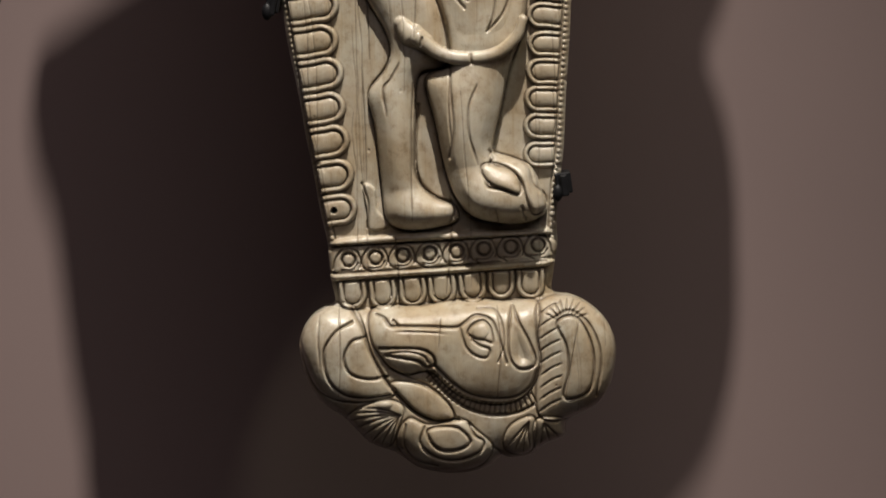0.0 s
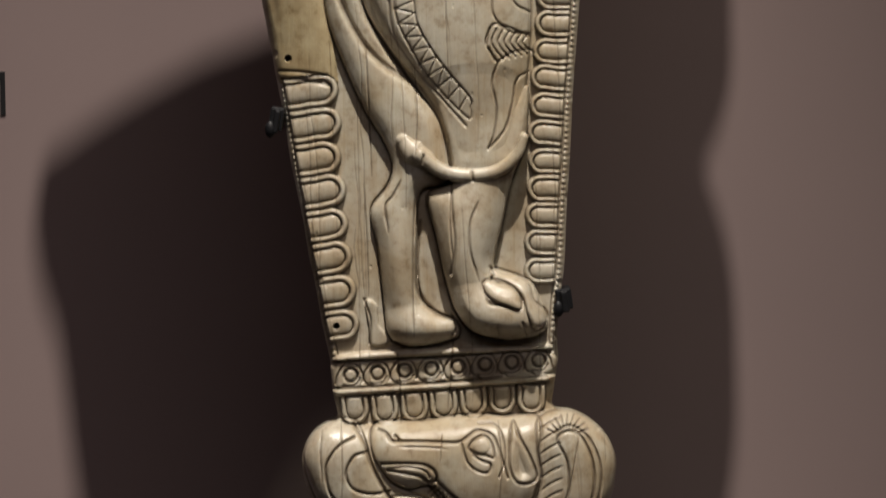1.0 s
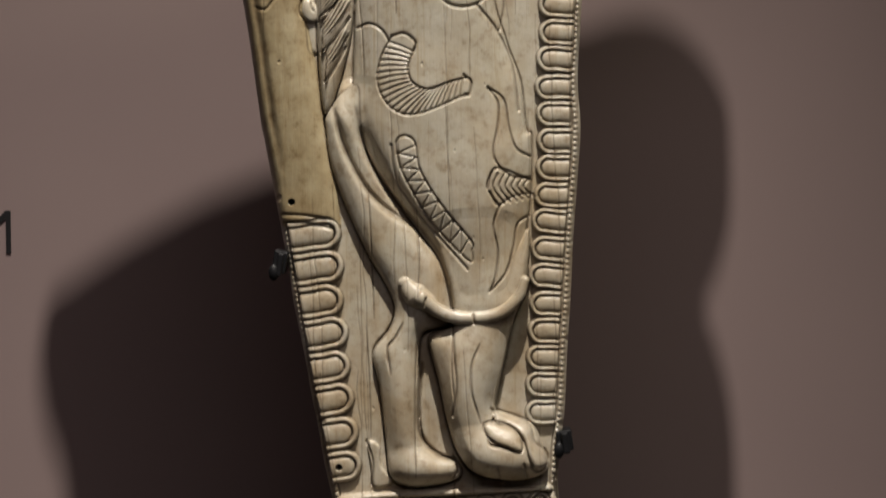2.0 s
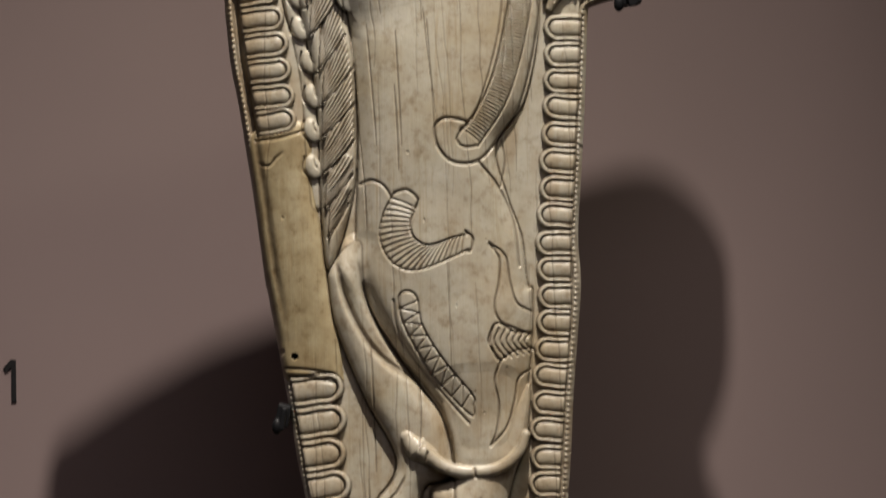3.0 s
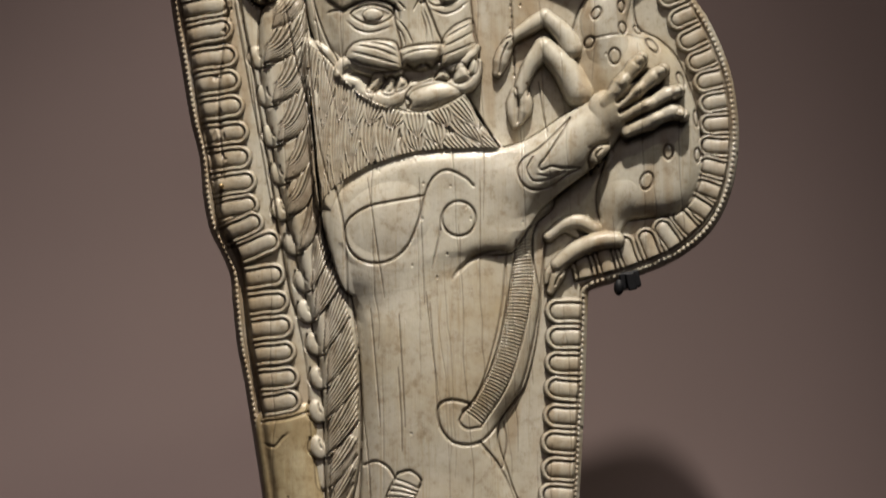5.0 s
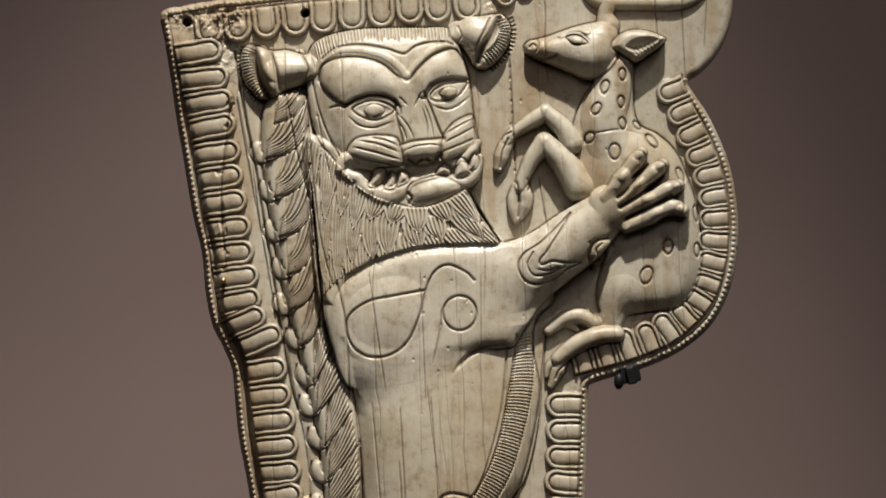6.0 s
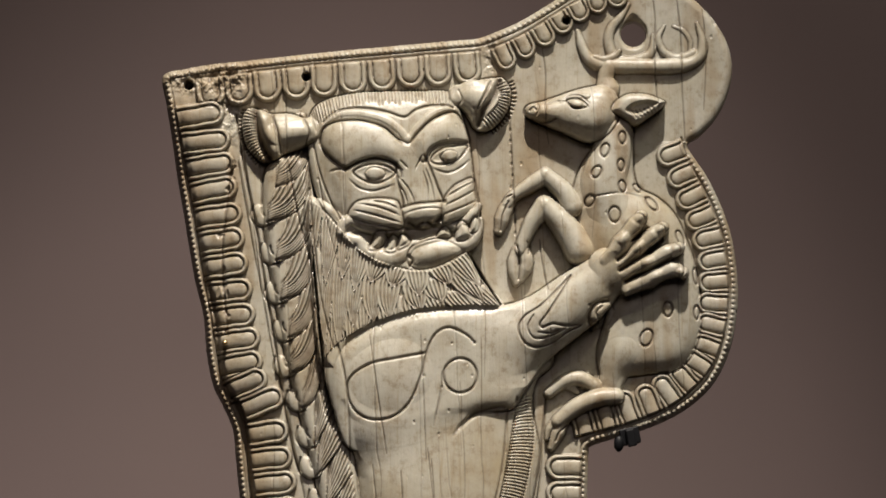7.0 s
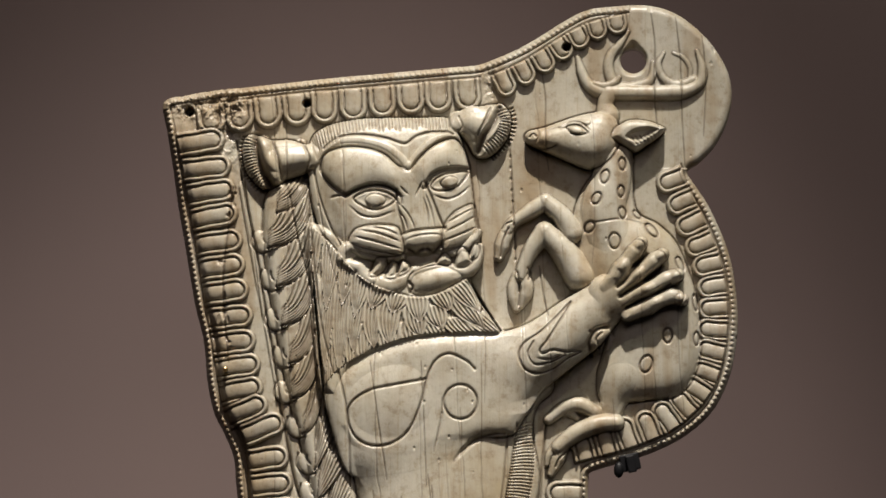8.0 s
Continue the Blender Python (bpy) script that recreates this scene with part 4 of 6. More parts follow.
for k in range(56):
    f = k / 55
    cut([ruff_place(f + 0.05, 0.0), ruff_place(f + 0.01, 0.35), ruff_place(f - 0.02, 0.7), ruff_place(f - 0.03, 1.0)], 0.22, 0.55, 0.6)
ROWS_OF_LOCKS, LOCKS_ACROSS = 3, 9
for r in reversed(range(ROWS_OF_LOCKS)):
    for k in range(-1, LOCKS_ACROSS + 1):
        f0 = (k + 0.5 * (r % 2) + rng.uniform(-0.22, 0.22)) / LOCKS_ACROSS
        g0, g1 = r / ROWS_OF_LOCKS - 0.06, (r + 1.0) / ROWS_OF_LOCKS + 0.2 + rng.uniform(-0.12, 0.1)
        slant, wide = float(np.interp(f0, (0.55, 0.9), (-0.085, 0.06))), 1.15 / LOCKS_ACROSS

        def strand_of(b):
            """One strand of the lock, from its root to the common tip."""
            return [ruff_place(f0 + wide * (0.5 + (b - 0.5) * h) + slant * q, min(max(g0 + (g1 - g0) * q, 0.0), 1.0)) for q, h in ((0.0, 0.9), (0.3, 1.0), (0.6, 0.85), (0.82, 0.5), (1.0, 0.08))]
        w, d = depth_in(strand_of(0.0) + strand_of(1.0)[::-1], 1.2)
        m = d > 0
        tip_v, root_v = strand_of(0.5)[-1][1], strand_of(0.5)[0][1]
        far = np.clip((root_v - GV[w]) / max(root_v - tip_v, 0.5), 0, 1)
        HEIGHT[w] = np.where(m, SKIN[w] + 0.1 + 0.5 * far + 0.25 * np.sqrt(np.clip(d / 0.9, 0, 1)), HEIGHT[w])
        PATINA_AND_SHADE[w][m] = 0
        PATINA_AND_SHADE[w] = np.maximum(PATINA_AND_SHADE[w], 0.6 * np.exp(-((d + 0.05) / 0.15) ** 2) * np.clip(far, 0, 1))
        for i in range(1, 6):
            cut(strand_of(i / 6), 0.2, 0.55, 0.65, fade=True)
# the mane down the back: clumps of combed strands, each hooked to a curl at its tip
MANE_EDGE = sorted([(-29.5, 242.3), (-29.1, 230.4), (-28.5, 220.9), (-27.8, 206.6), (-27.1, 194.7), (-24.6, 187.6), (-21.3, 178.1)] + [(-18.7, 166.4), (-18.2, 159.4), (-18.2, 150.0), (-18.6, 143.0), (-20.0, 133.7), (-21.9, 126.0)], key=lambda p: p[1])


def mane_clump(tu, tv, low, high, hook):
    """One clump: its strands start along the body, run down and gather at the tip."""
    def edge(v):
        return float(np.interp(v, [p[1] for p in MANE_EDGE], [p[0] for p in MANE_EDGE]))
    starts = spline([(tu + 2.2, tv + high * 0.9), (0.4 * tu + 0.6 * edge(tv + high), tv + high), (edge(tv + high), tv + high * 0.95), (edge(tv + 0.5 * (low + high)), tv + 0.5 * (low + high)), (edge(tv + low), tv + low)])
    gather = 4.2 if hook > 0.5 else 7.0

    def strand(f):
        s = at(starts, min(f, 0.999))[0]
        e = np.array([tu - 0.6 * hook, tv + gather * (1 - f) ** 1.3])
        c = np.array([e[0] + (0.5 + 0.45 * hook) * (s[0] - e[0]), e[1] + (0.5 - 0.42 * hook) * (s[1] - e[1])])
        return [tuple((1 - q) ** 2 * s + 2 * q * (1 - q) * c + q * q * e) for q in (0, 0.25, 0.5, 0.75, 1)]

    lower, upper = strand(1.0), strand(0.0)
    w, d = depth_in([tuple(at(starts, f)[0]) for f in (0.0, 0.25, 0.5, 0.75)] + lower + upper[-2:0:-1], 2.0)
    m = d > 0
    x = np.clip((tv + high - GV[w]) / high, 0, 1)
    HEIGHT[w] = np.where(m, SKIN[w] + 0.1 + 0.7 * x + 0.45 * np.sqrt(np.clip(d / 1.5, 0, 1)), HEIGHT[w])
    PATINA_AND_SHADE[w][m] = 0
    cut(lower, 0.26, 0.7, 0.85)
    for i in range(1, 9):
        cut(strand(i / 9), 0.24, 0.7, 0.8, fade=True)


CURLS = [(-36.8, 233.1), (-38.6, 225.7), (-36.7, 217.6), (-35.7, 209.2), (-34.0, 201.3), (-33.7, 193.8), (-31.1, 186.6), (-28.9, 179.0)] + [(-28.3, 172.5), (-26.4, 165.7), (-25.7, 158.7), (-25.9, 151.7), (-25.7, 144.2), (-25.2, 137.2), (-24.5, 131.3)]
for k, (cu, cv) in reversed(list(enumerate(CURLS))):
    hook = 0.85 if k < 7 else 0.15
    mane_clump(cu + 1.2, cv, 7.0, 16.0 if k < 13 else 11.0, hook)
    if 0 < k < 13:
        dome(cu - 0.9, cv + 1.4, 1.6, 2.7, 1.1, 15, 0.6, lion, 0.4)
        cut([(cu + 1.2, cv - 0.6), (cu - 0.9, cv - 0.9), (cu - 2.9, cv + 0.9), (cu - 2.6, cv + 3.6)], 0.22, 0.5, 0.8)
        cut([(cu + 0.2, cv + 1.2), (cu - 0.5, cv + 2.0), (cu - 0.6, cv + 3.4)], 0.22, 0.4, 0.5, fade=True)
for line_points in ([(-29.5, 238.8), (-28.1, 222.0), (-26.4, 208.9), (-24.0, 199.4), (-22.1, 192.3)], [(-30.0, 228.0), (-28.6, 213.7), (-26.9, 201.8), (-25.2, 192.3), (-22.8, 184.0)], [(-28.0, 195.9), (-26.1, 187.6), (-23.5, 180.5)]):
    cut(line_points, 0.2, 0.5, 0.9, fade=True)
HEIGHT, PATINA_AND_SHADE = np.where(IN_FRONT, SKIN, HEIGHT), np.where(IN_FRONT, CLEAN, PATINA_AND_SHADE)
SOFT_HAIR = np.zeros(GU.shape)
w, d = depth_in(MANE, 1.5)
SOFT_HAIR[w] = np.clip(d / 3.0, 0, 1)
# the split between the border and the back plate
cut([(-44.8, 248.6), (-43.1, 237.8), (-40.6, 225.8), (-38.7, 213.9), (-36.6, 201.9), (-34.8, 190.0), (-32.6, 178.1), (-31.1, 173.4)], 0.28, 0.8, 0.95)
cut([(-22.9, 199.5), (-21.0, 190.0), (-20.4, 175.8)], 0.25, 0.5, 0.7)
# fringe over the brow
FRINGE = spline([(-28.9, 248.1), (-27.5, 250.5), (-23.9, 252.3), (-18.2, 253.4), (-12.3, 253.6), (-5.7, 253.8), (0.4, 253.4)])
for k in range(44):
    (u0, v0), d = at(FRINGE, (k + 0.5) / 44)
    n = rng.uniform(2.2, 3.4) if k > 8 else 4.2
    cut([(u0, v0 + 0.5), (u0 + 0.12 * n * (1 if k > 22 else 2.5 - k * 0.07), v0 - n)], 0.24, 0.6, 0.6, fade=True)


# ---- incised bands on the lion's body ----
def ladder(left, right, count, depth=0.4, width=0.2):
    """Cross strokes between two lines, and the lines themselves."""
    p, q = spline(left), spline(right)
    cut(left, 0.22, 0.42, 0.7)
    cut(right, 0.22, 0.42, 0.7)
    for k in range(1, count):
        a, b = at(p, k / count)[0], at(q, k / count)[0]
        cut([a, (a + b) / 2 + (0, 0.15), b], width, depth * rng.uniform(0.7, 1.1), 0.5)


ladder([(14.6, 188.8), (13.2, 178.2), (10.8, 166.5), (7.5, 158.3), (3.6, 153.0)], [(18.1, 190.0), (17.9, 178.2), (15.5, 166.5), (12.6, 158.3), (7.3, 150.1)], 58)
cut([(3.6, 153.0), (2.9, 151.2), (4.4, 149.8), (7.3, 150.1)], 0.25, 0.5, 0.85)
cut([(20.8, 188.8), (19.0, 172.3), (16.1, 159.5), (12.0, 152.4), (7.3, 147.1), (2.0, 146.8), (-1.1, 150.1), (-1.5, 154.2), (0.9, 155.7), (5.0, 154.8), (3.6, 153.4)], 0.3, 0.6, 0.85)
cut([(12.6, 186.4), (11.4, 173.5), (8.5, 161.8), (5.9, 155.3)], 0.22, 0.4, 0.7)
cut([(7.3, 146.8), (11.4, 141.6), (14.6, 134.3), (15.7, 125.5)], 0.3, 0.55, 0.7)
cut([(12.0, 151.2), (12.7, 146.6), (11.8, 141.6)], 0.22, 0.4, 0.7)
# striped crescent on the flank
ladder([(-5.2, 138.1), (-6.6, 134.1), (-5.8, 131.2), (-2.7, 129.8), (1.7, 131.2), (5.2, 132.1)], [(-9.9, 140.5), (-12.2, 135.8), (-12.8, 130.6), (-9.9, 125.9), (-4.7, 124.8), (5.2, 128.8)], 24, 0.35)
cut([(-9.9, 140.5), (-7.3, 141.0), (-5.2, 139.3), (-5.5, 137.5)], 0.26, 0.5, 0.85)
cut([(4.6, 132.6), (6.1, 131.2), (5.8, 128.8), (5.0, 128.6)], 0.26, 0.5, 0.85)
cut([(-16.9, 142.2), (-14.5, 143.0), (-12.0, 141.8), (-10.5, 139.5)], 0.26, 0.45, 0.8)

# ---- hind legs, tail and feet ----
swell([(-23.4, 124.2), (-21.7, 127.0), (-19.7, 129.3), (-16.9, 130.4), (-16.5, 124.7), (-15.7, 118.5), (-13.3, 112.8), (-9.7, 106.9), (-4.4, 100.3), (-0.1, 94.6), (1.8, 86.6), (1.3, 82.0), (-3.9, 79.7), (-4.5, 69.4), (-3.9, 59.1), (-0.5, 55.7), (3.3, 54.0), (3.7, 50.9), (-2.2, 49.2), (-7.3, 49.3), (-10.4, 51.7), (-11.3, 59.1), (-12.5, 69.4), (-13.8, 76.3), (-10.4, 81.4), (-9.4, 85.4), (-11.1, 90.1), (-15.0, 96.6), (-19.4, 106.3), (-22.3, 114.4), (-23.4, 121.9)], 2.8, 4.0, 0.6, lion, line=0.6)
soften([(-20.6, 131.0), (-15.8, 132.7), (-12.1, 131.0), (-12.6, 126.4), (-14.1, 122.5), (-16.7, 120.5), (-19.7, 123.6), (-21.5, 126.5)], 1.8, 4)
dome(-7.7, 66.0, 4.5, 13, 0.9, 4, power=1.5)
dome(-4.7, 52.5, 9, 5.0, 1.2, 0, power=1.6)
cut([(-21.6, 125.8), (-20.3, 120.3), (-18.2, 115.0), (-14.9, 109.5), (-10.7, 105.3), (-5.6, 102.1)], 0.6, 1.5, 0.7, fade=True)
cut([(-17.2, 125.8), (-16.0, 120.3), (-13.9, 114.4), (-10.6, 109.0), (-6.4, 104.1), (-2.0, 98.8), (1.3, 94.4)], 0.5, 0.8, 0.6, fade=True)
cut([(-20.8, 125.8), (-19.6, 120.5), (-17.3, 115.2), (-14.1, 110.1), (-10.1, 106.0), (-5.6, 102.8)], 1.2, 0.9, 0.0, fade=True)
cut([(-16.1, 125.8), (-15.0, 120.5), (-12.8, 115.1), (-9.7, 109.6), (-5.6, 104.8), (-1.5, 99.7)], 1.3, 0.7, 0.0, fade=True)
NEAR_LEG = [(-0.4, 99.1), (5.8, 95.7), (13.8, 95.7), (17.8, 101.4), (17.2, 90.0), (14.4, 82.0), (12.7, 74.0), (10.9, 66.0), (12.7, 63.7), (18.4, 62.0), (21.2, 55.7), (21.6, 52.8), (18.4, 50.9), (12.7, 50.5), (6.9, 52.0), (3.3, 56.3), (1.2, 62.6), (-0.5, 70.6), (-2.4, 78.0), (-1.6, 80.3), (2.4, 82.6), (1.8, 90.0)]
swell(NEAR_LEG, 3.4, 5.0, 1.7, lion)
w, d = depth_in(NEAR_LEG, 2.5)
HEIGHT[w] += np.clip(d / 2.5, 0, 1) * np.interp(GV[w], (50, 84), (1.3, -0.4))
soften([(-1.0, 103.0), (8.0, 106.0), (15.5, 104.0), (17.0, 96.0), (14.5, 88.0), (8.0, 86.0), (2.0, 88.0)], 2.2, 9)
# zigzag band on the thigh
ZL, ZR = [(-9.0, 119.1), (-8.4, 114.5), (-5.6, 108.8), (-1.6, 102.5), (5.6, 95.1)], [(-5.3, 119.0), (-4.4, 113.9), (-1.6, 108.8), (1.8, 104.2), (6.1, 99.1)]
cut(ZL + [(6.3, 97.1)] + ZR[::-1] + [(-7.3, 120.4)], 0.22, 0.45, 0.65, closed=True)
zl, zr = spline(ZL), spline(ZR)
for k in range(18):
    a, b = at(zl if k % 2 else zr, (k + 0.5) / 19)[0], at(zr if k % 2 else zl, (k + 1.5) / 19)[0]
    cut([a, b], 0.17, 0.35, 0.45)
cut([(-10.1, 118.5), (-9.0, 111.7), (-4.4, 104.8), (1.3, 98.0), (5.3, 93.4)], 0.3, 0.35, 0.3)
# flame shaped lines on the haunch
cut([(9.5, 130.1), (11.5, 127.0), (11.5, 122.4), (10.6, 117.3), (11.5, 114.5), (14.4, 112.2), (18.1, 111.9)], 0.24, 0.5, 0.8)
cut([(9.5, 130.1), (12.7, 127.6), (13.8, 121.9), (15.2, 117.9), (18.1, 116.2)], 0.24, 0.5, 0.8)
for k in range(7):
    x = np.array([(10.2, 113.0), (9.3, 109.9), (11.5, 106.5)]) + np.array([1.25 * k, 0])
    x[:, 1] = x[1, 1] + (x[:, 1] - x[1, 1]) * (1 - 0.075 * k)
    cut(x, 0.2, 0.45, 0.8)
cut([(9.5, 109.9), (10.2, 113.0), (12.1, 113.7), (18.1, 111.4)], 0.24, 0.45, 0.8)
cut([(9.8, 109.1), (11.5, 106.4), (14.4, 108.0), (18.1, 108.8)], 0.24, 0.45, 0.8)
cut([(11.8, 106.2), (10.6, 102.0), (11.5, 96.8), (11.0, 91.7), (9.8, 88.8)], 0.24, 0.5, 0.8)
cut([(17.8, 104.2), (15.5, 102.5), (14.7, 98.0), (13.2, 92.8), (10.2, 89.1)], 0.24, 0.5, 0.8)
# near leg, foot and toes
cut([(1.8, 90.0), (2.4, 82.6), (-1.5, 80.2), (-2.5, 77.9), (-0.6, 70.6), (1.1, 62.6), (3.2, 56.0), (6.9, 51.8), (12.7, 50.3)], 0.3, 0.5, 0.8)
cut([(17.5, 90.0), (14.7, 82.0), (12.9, 74.0), (11.2, 66.0)], 0.25, 0.4, 0.7)
dome(5.2, 71.7, 6, 14, 1.4, -4, power=1.5)
dome(10.4, 55.1, 12, 7.0, 1.8, -8, power=1.6)
# toes of the near foot
swell([(10.5, 64.6), (12.9, 64.1), (16.1, 63.0), (18.1, 61.4), (19.0, 58.3), (21.2, 56.2), (21.5, 54.0), (19.2, 52.6), (17.7, 55.6), (16.5, 59.4), (13.8, 61.6), (10.9, 62.5)], 1.3, 1.6, line=0.4)
swell([(8.7, 61.9), (10.2, 62.6), (12.9, 62.1), (15.4, 60.6), (16.3, 58.5), (16.1, 56.7), (13.4, 57.4), (10.5, 58.8), (9.1, 60.3)], 1.0, 1.6, line=0.5)
cut([(10.2, 65.1), (10.9, 63.7), (10.2, 62.4)], 0.3, 0.7, 0.8)
cut([(9.3, 59.0), (10.2, 57.9), (12.7, 57.6), (14.9, 56.7)], 0.28, 0.6, 0.8, fade=True)
cut([(7.8, 78.3), (6.2, 73.8), (6.2, 68.2), (8.0, 62.4)], 0.26, 0.5, 0.75, fade=True)
cut([(2.4, 79.4), (2.2, 72.7), (2.8, 65.7)], 0.22, 0.4, 0.7, fade=True)
cut([(-9.5, 83.0), (-11.5, 79.8), (-13.3, 78.0)], 0.3, 0.5, 0.75, fade=True)
cut([(-7.7, 82.5), (-9.3, 79.4), (-10.9, 77.1), (-10.2, 72.0)], 0.26, 0.5, 0.8, fade=True)
cut([(2.4, 82.0), (2.6, 76.3), (3.1, 69.4), (2.4, 63.7)], 0.26, 0.5, 0.7)
cut([(-3.9, 74.0), (-4.7, 64.9), (-4.2, 59.7), (-1.1, 55.9), (2.4, 54.6)], 0.4, 0.8, 0.85)
cut([(2.4, 55.7), (3.3, 52.8), (2.4, 50.6)], 0.3, 0.5, 0.7, fade=True)
cut([(11.5, 53.4), (12.1, 50.9)], 0.25, 0.5, 0.6)
cut([(16.7, 54.0), (17.5, 51.3)], 0.25, 0.5, 0.6)
# tail, knotted round the leg
limb([(-7.3, 90.5), (-5.4, 88.3), (-2.7, 86.6)], [1.4, 2.5, 1.9], 3.0, 0.8, lion)
limb([(-3.9, 87.5), (0.7, 84.3), (5.8, 83.4), (11.5, 84.3), (15.5, 87.5), (17.0, 91.1)], [1.5, 1.35, 1.3, 1.3, 1.2, 0.9], 4.5, 0.8, lion)
cut([(-3.1, 87.5), (-3.5, 85.9)], 0.25, 0.5, 0.7)
cut([(6.5, 84.3), (6.7, 82.5)], 0.25, 0.5, 0.7)

swell([(-15.0, 58.1), (-12.7, 57.4), (-12.1, 53.2), (-9.6, 50.0), (-13.6, 49.1), (-14.3, 53.4)], 0.7, 0.6, 0.3)
cut([(-15.2, 58.4), (-13.9, 54.3), (-14.1, 49.4)], 0.22, 0.5, 0.8)

# ---- plait band and hanging tongues under the feet ----
plait = claim("plait_band")
swell([(-20.0, 47.2), (-8.5, 48.3), (5.1, 48.8), (18.6, 49.0), (21.8, 49.7), (21.5, 47.9), (9.6, 47.2), (-6.2, 46.6), (-20.0, 45.7)], 1.3, 1.0, 0.5, plait)
swell([(-20.7, 40.4), (-8.5, 41.2), (5.1, 42.0), (21.5, 43.4), (21.5, 41.8), (5.1, 40.5), (-8.5, 39.6), (-20.5, 38.9)], 1.3, 1.0, 0.5, plait)
swell([(-20.7, 45.5), (-1.7, 46.6), (21.4, 47.7), (21.8, 43.4), (2.8, 42.0), (-20.9, 40.5)], 0.9, 0.6, 0.2, plait)
for k in range(8):
    u, v = np.array([(-17.9, 43.1)][0]) + (np.array([(20.0, 46.0)][0]) - np.array([(-17.9, 43.1)][0])) * k / 7
    cut([(u + 1.3 * math.cos(a), v + 1.3 * math.sin(a)) for a in np.linspace(0, 2 * math.pi, 10, endpoint=False)], 0.3, 0.8, 0.95, closed=True)
    cut([(u - 3.1, v - 1.9), (u - 2.5, v + 0.3), (u - 1.1, v + 2.1), (u + 1.3, v + 1.9), (u + 2.3, v + 0.3), (u + 2.8, v - 1.4), (u + 4.4, v - 2.3)], 0.22, 0.5, 0.8)
    cut([(u - 1.5, v - 2.1), (u + 0.9, v - 1.9), (u + 1.9, v - 0.7)], 0.2, 0.4, 0.7)
HANG_LINE = [(-20.2, 38.7), (-14.1, 39.0), (-1.7, 39.8), (9.6, 40.7), (21.4, 41.3)]
tongue_row(HANG_LINE, 7, 5.9, 1.0, 0.95)
cut([(-20.7, 45.7), (-1.7, 46.8), (21.5, 48.1)], 0.26, 0.6, 0.9)
cut([(-20.9, 40.3), (-1.7, 41.4), (21.5, 42.9)], 0.26, 0.6, 0.9)

# ---- the rounded end: an antelope's head among curled horns ----
head = claim("animal_head")
END = [(-20.9, 33.6), (-15.3, 33.2), (-8.5, 33.9), (2.8, 34.7), (14.1, 35.2), (22.6, 36.1), (26.5, 36.1), (30.4, 34.3), (33.9, 31.2), (35.8, 27.0), (35.9, 22.1), (34.5, 16.6), (31.3, 13.1), (26.0, 10.4), (25.4, 7.4), (21.1, 5.7), (18.6, 3.6), (14.6, 2.9), (12.4, 3.2), (10.5, 1.4), (6.1, -0.0), (1.6, -0.3), (-4.1, 0.9), (-8.0, 3.7), (-10.2, 4.6), (-13.9, 6.0), (-16.7, 8.7), (-19.2, 11.2), (-23.5, 13.9), (-26.3, 18.0), (-27.9, 23.3), (-28.0, 27.3), (-26.3, 31.0), (-23.4, 33.4)]
swell(END, 5.6, 8.5, -0.4, head)
# lobes that stand out of the end: a horn curl at each side, the head, a curl and two leaf tufts under the chin
swell([(-26.5, 30.5), (-24.2, 33.3), (-19.7, 34.4), (-17.0, 33.8), (-15.2, 30.4), (-13.5, 25.1), (-10.5, 19.5), (-8.5, 16.7), (-11.9, 15.4), (-16.4, 14.9), (-20.7, 15.4), (-24.3, 17.7), (-26.5, 22.5), (-27.4, 27.1)], 1.0, 3.0, line=0.5)
swell([(19.9, 34.3), (23.6, 35.9), (27.6, 35.7), (32.1, 33.2), (34.8, 28.7), (35.5, 23.0), (34.3, 17.4), (31.0, 13.4), (26.4, 11.5), (22.2, 11.1), (19.9, 12.8), (19.5, 17.4), (20.4, 23.0), (19.7, 28.7)], 1.0, 3.0, line=0.7)
swell([(-5.8, 11.6), (-1.8, 10.3), (4.5, 11.4), (7.5, 9.3), (10.9, 5.7), (8.4, 2.0), (2.7, 0.6), (-3.5, 1.6), (-7.4, 4.8), (-8.2, 8.2)], 1.0, 2.6, line=0.6)
swell([(-18.2, 11.4), (-14.2, 14.4), (-9.7, 15.3), (-6.9, 13.7), (-7.9, 9.7), (-9.5, 6.0), (-12.8, 6.0), (-15.8, 8.7)], 0.6, 1.6, line=0.5)
swell([(13.1, 5.9), (14.5, 10.2), (19.0, 11.8), (19.0, 5.7), (16.3, 4.1)], 0.6, 1.4, line=0.5)
swell([(19.7, 11.4), (25.6, 11.1), (25.3, 7.5), (22.2, 5.7), (19.5, 5.2)], 0.6, 1.4, line=0.5)
swell([(-9.6, 18.6), (-6.0, 19.0), (-1.5, 17.4), (1.9, 14.5), (3.0, 11.7), (-0.6, 11.2), (-4.6, 13.1), (-8.0, 16.1)], 0.7, 2.2, line=0.4)
HEAD_SHAPE = [(-13.9, 31.3), (-12.7, 33.5), (-9.6, 34.0), (-4.0, 33.9), (2.8, 34.9), (8.4, 35.3), (13.1, 34.9), (19.2, 35.1), (20.3, 32.2), (19.8, 27.7), (20.4, 23.1), (19.4, 19.2), (16.8, 15.9), (12.9, 14.5), (8.4, 14.8), (4.5, 16.1), (1.6, 18.2), (-0.8, 20.7), (-3.1, 21.1), (-6.2, 20.5), (-9.4, 21.8), (-12.1, 25.2), (-13.4, 27.5)]
swell(HEAD_SHAPE, 1.9, 4.0, line=0.75)
dome(11.8, 23.2, 9, 7, 0.9, 10, power=1.6)
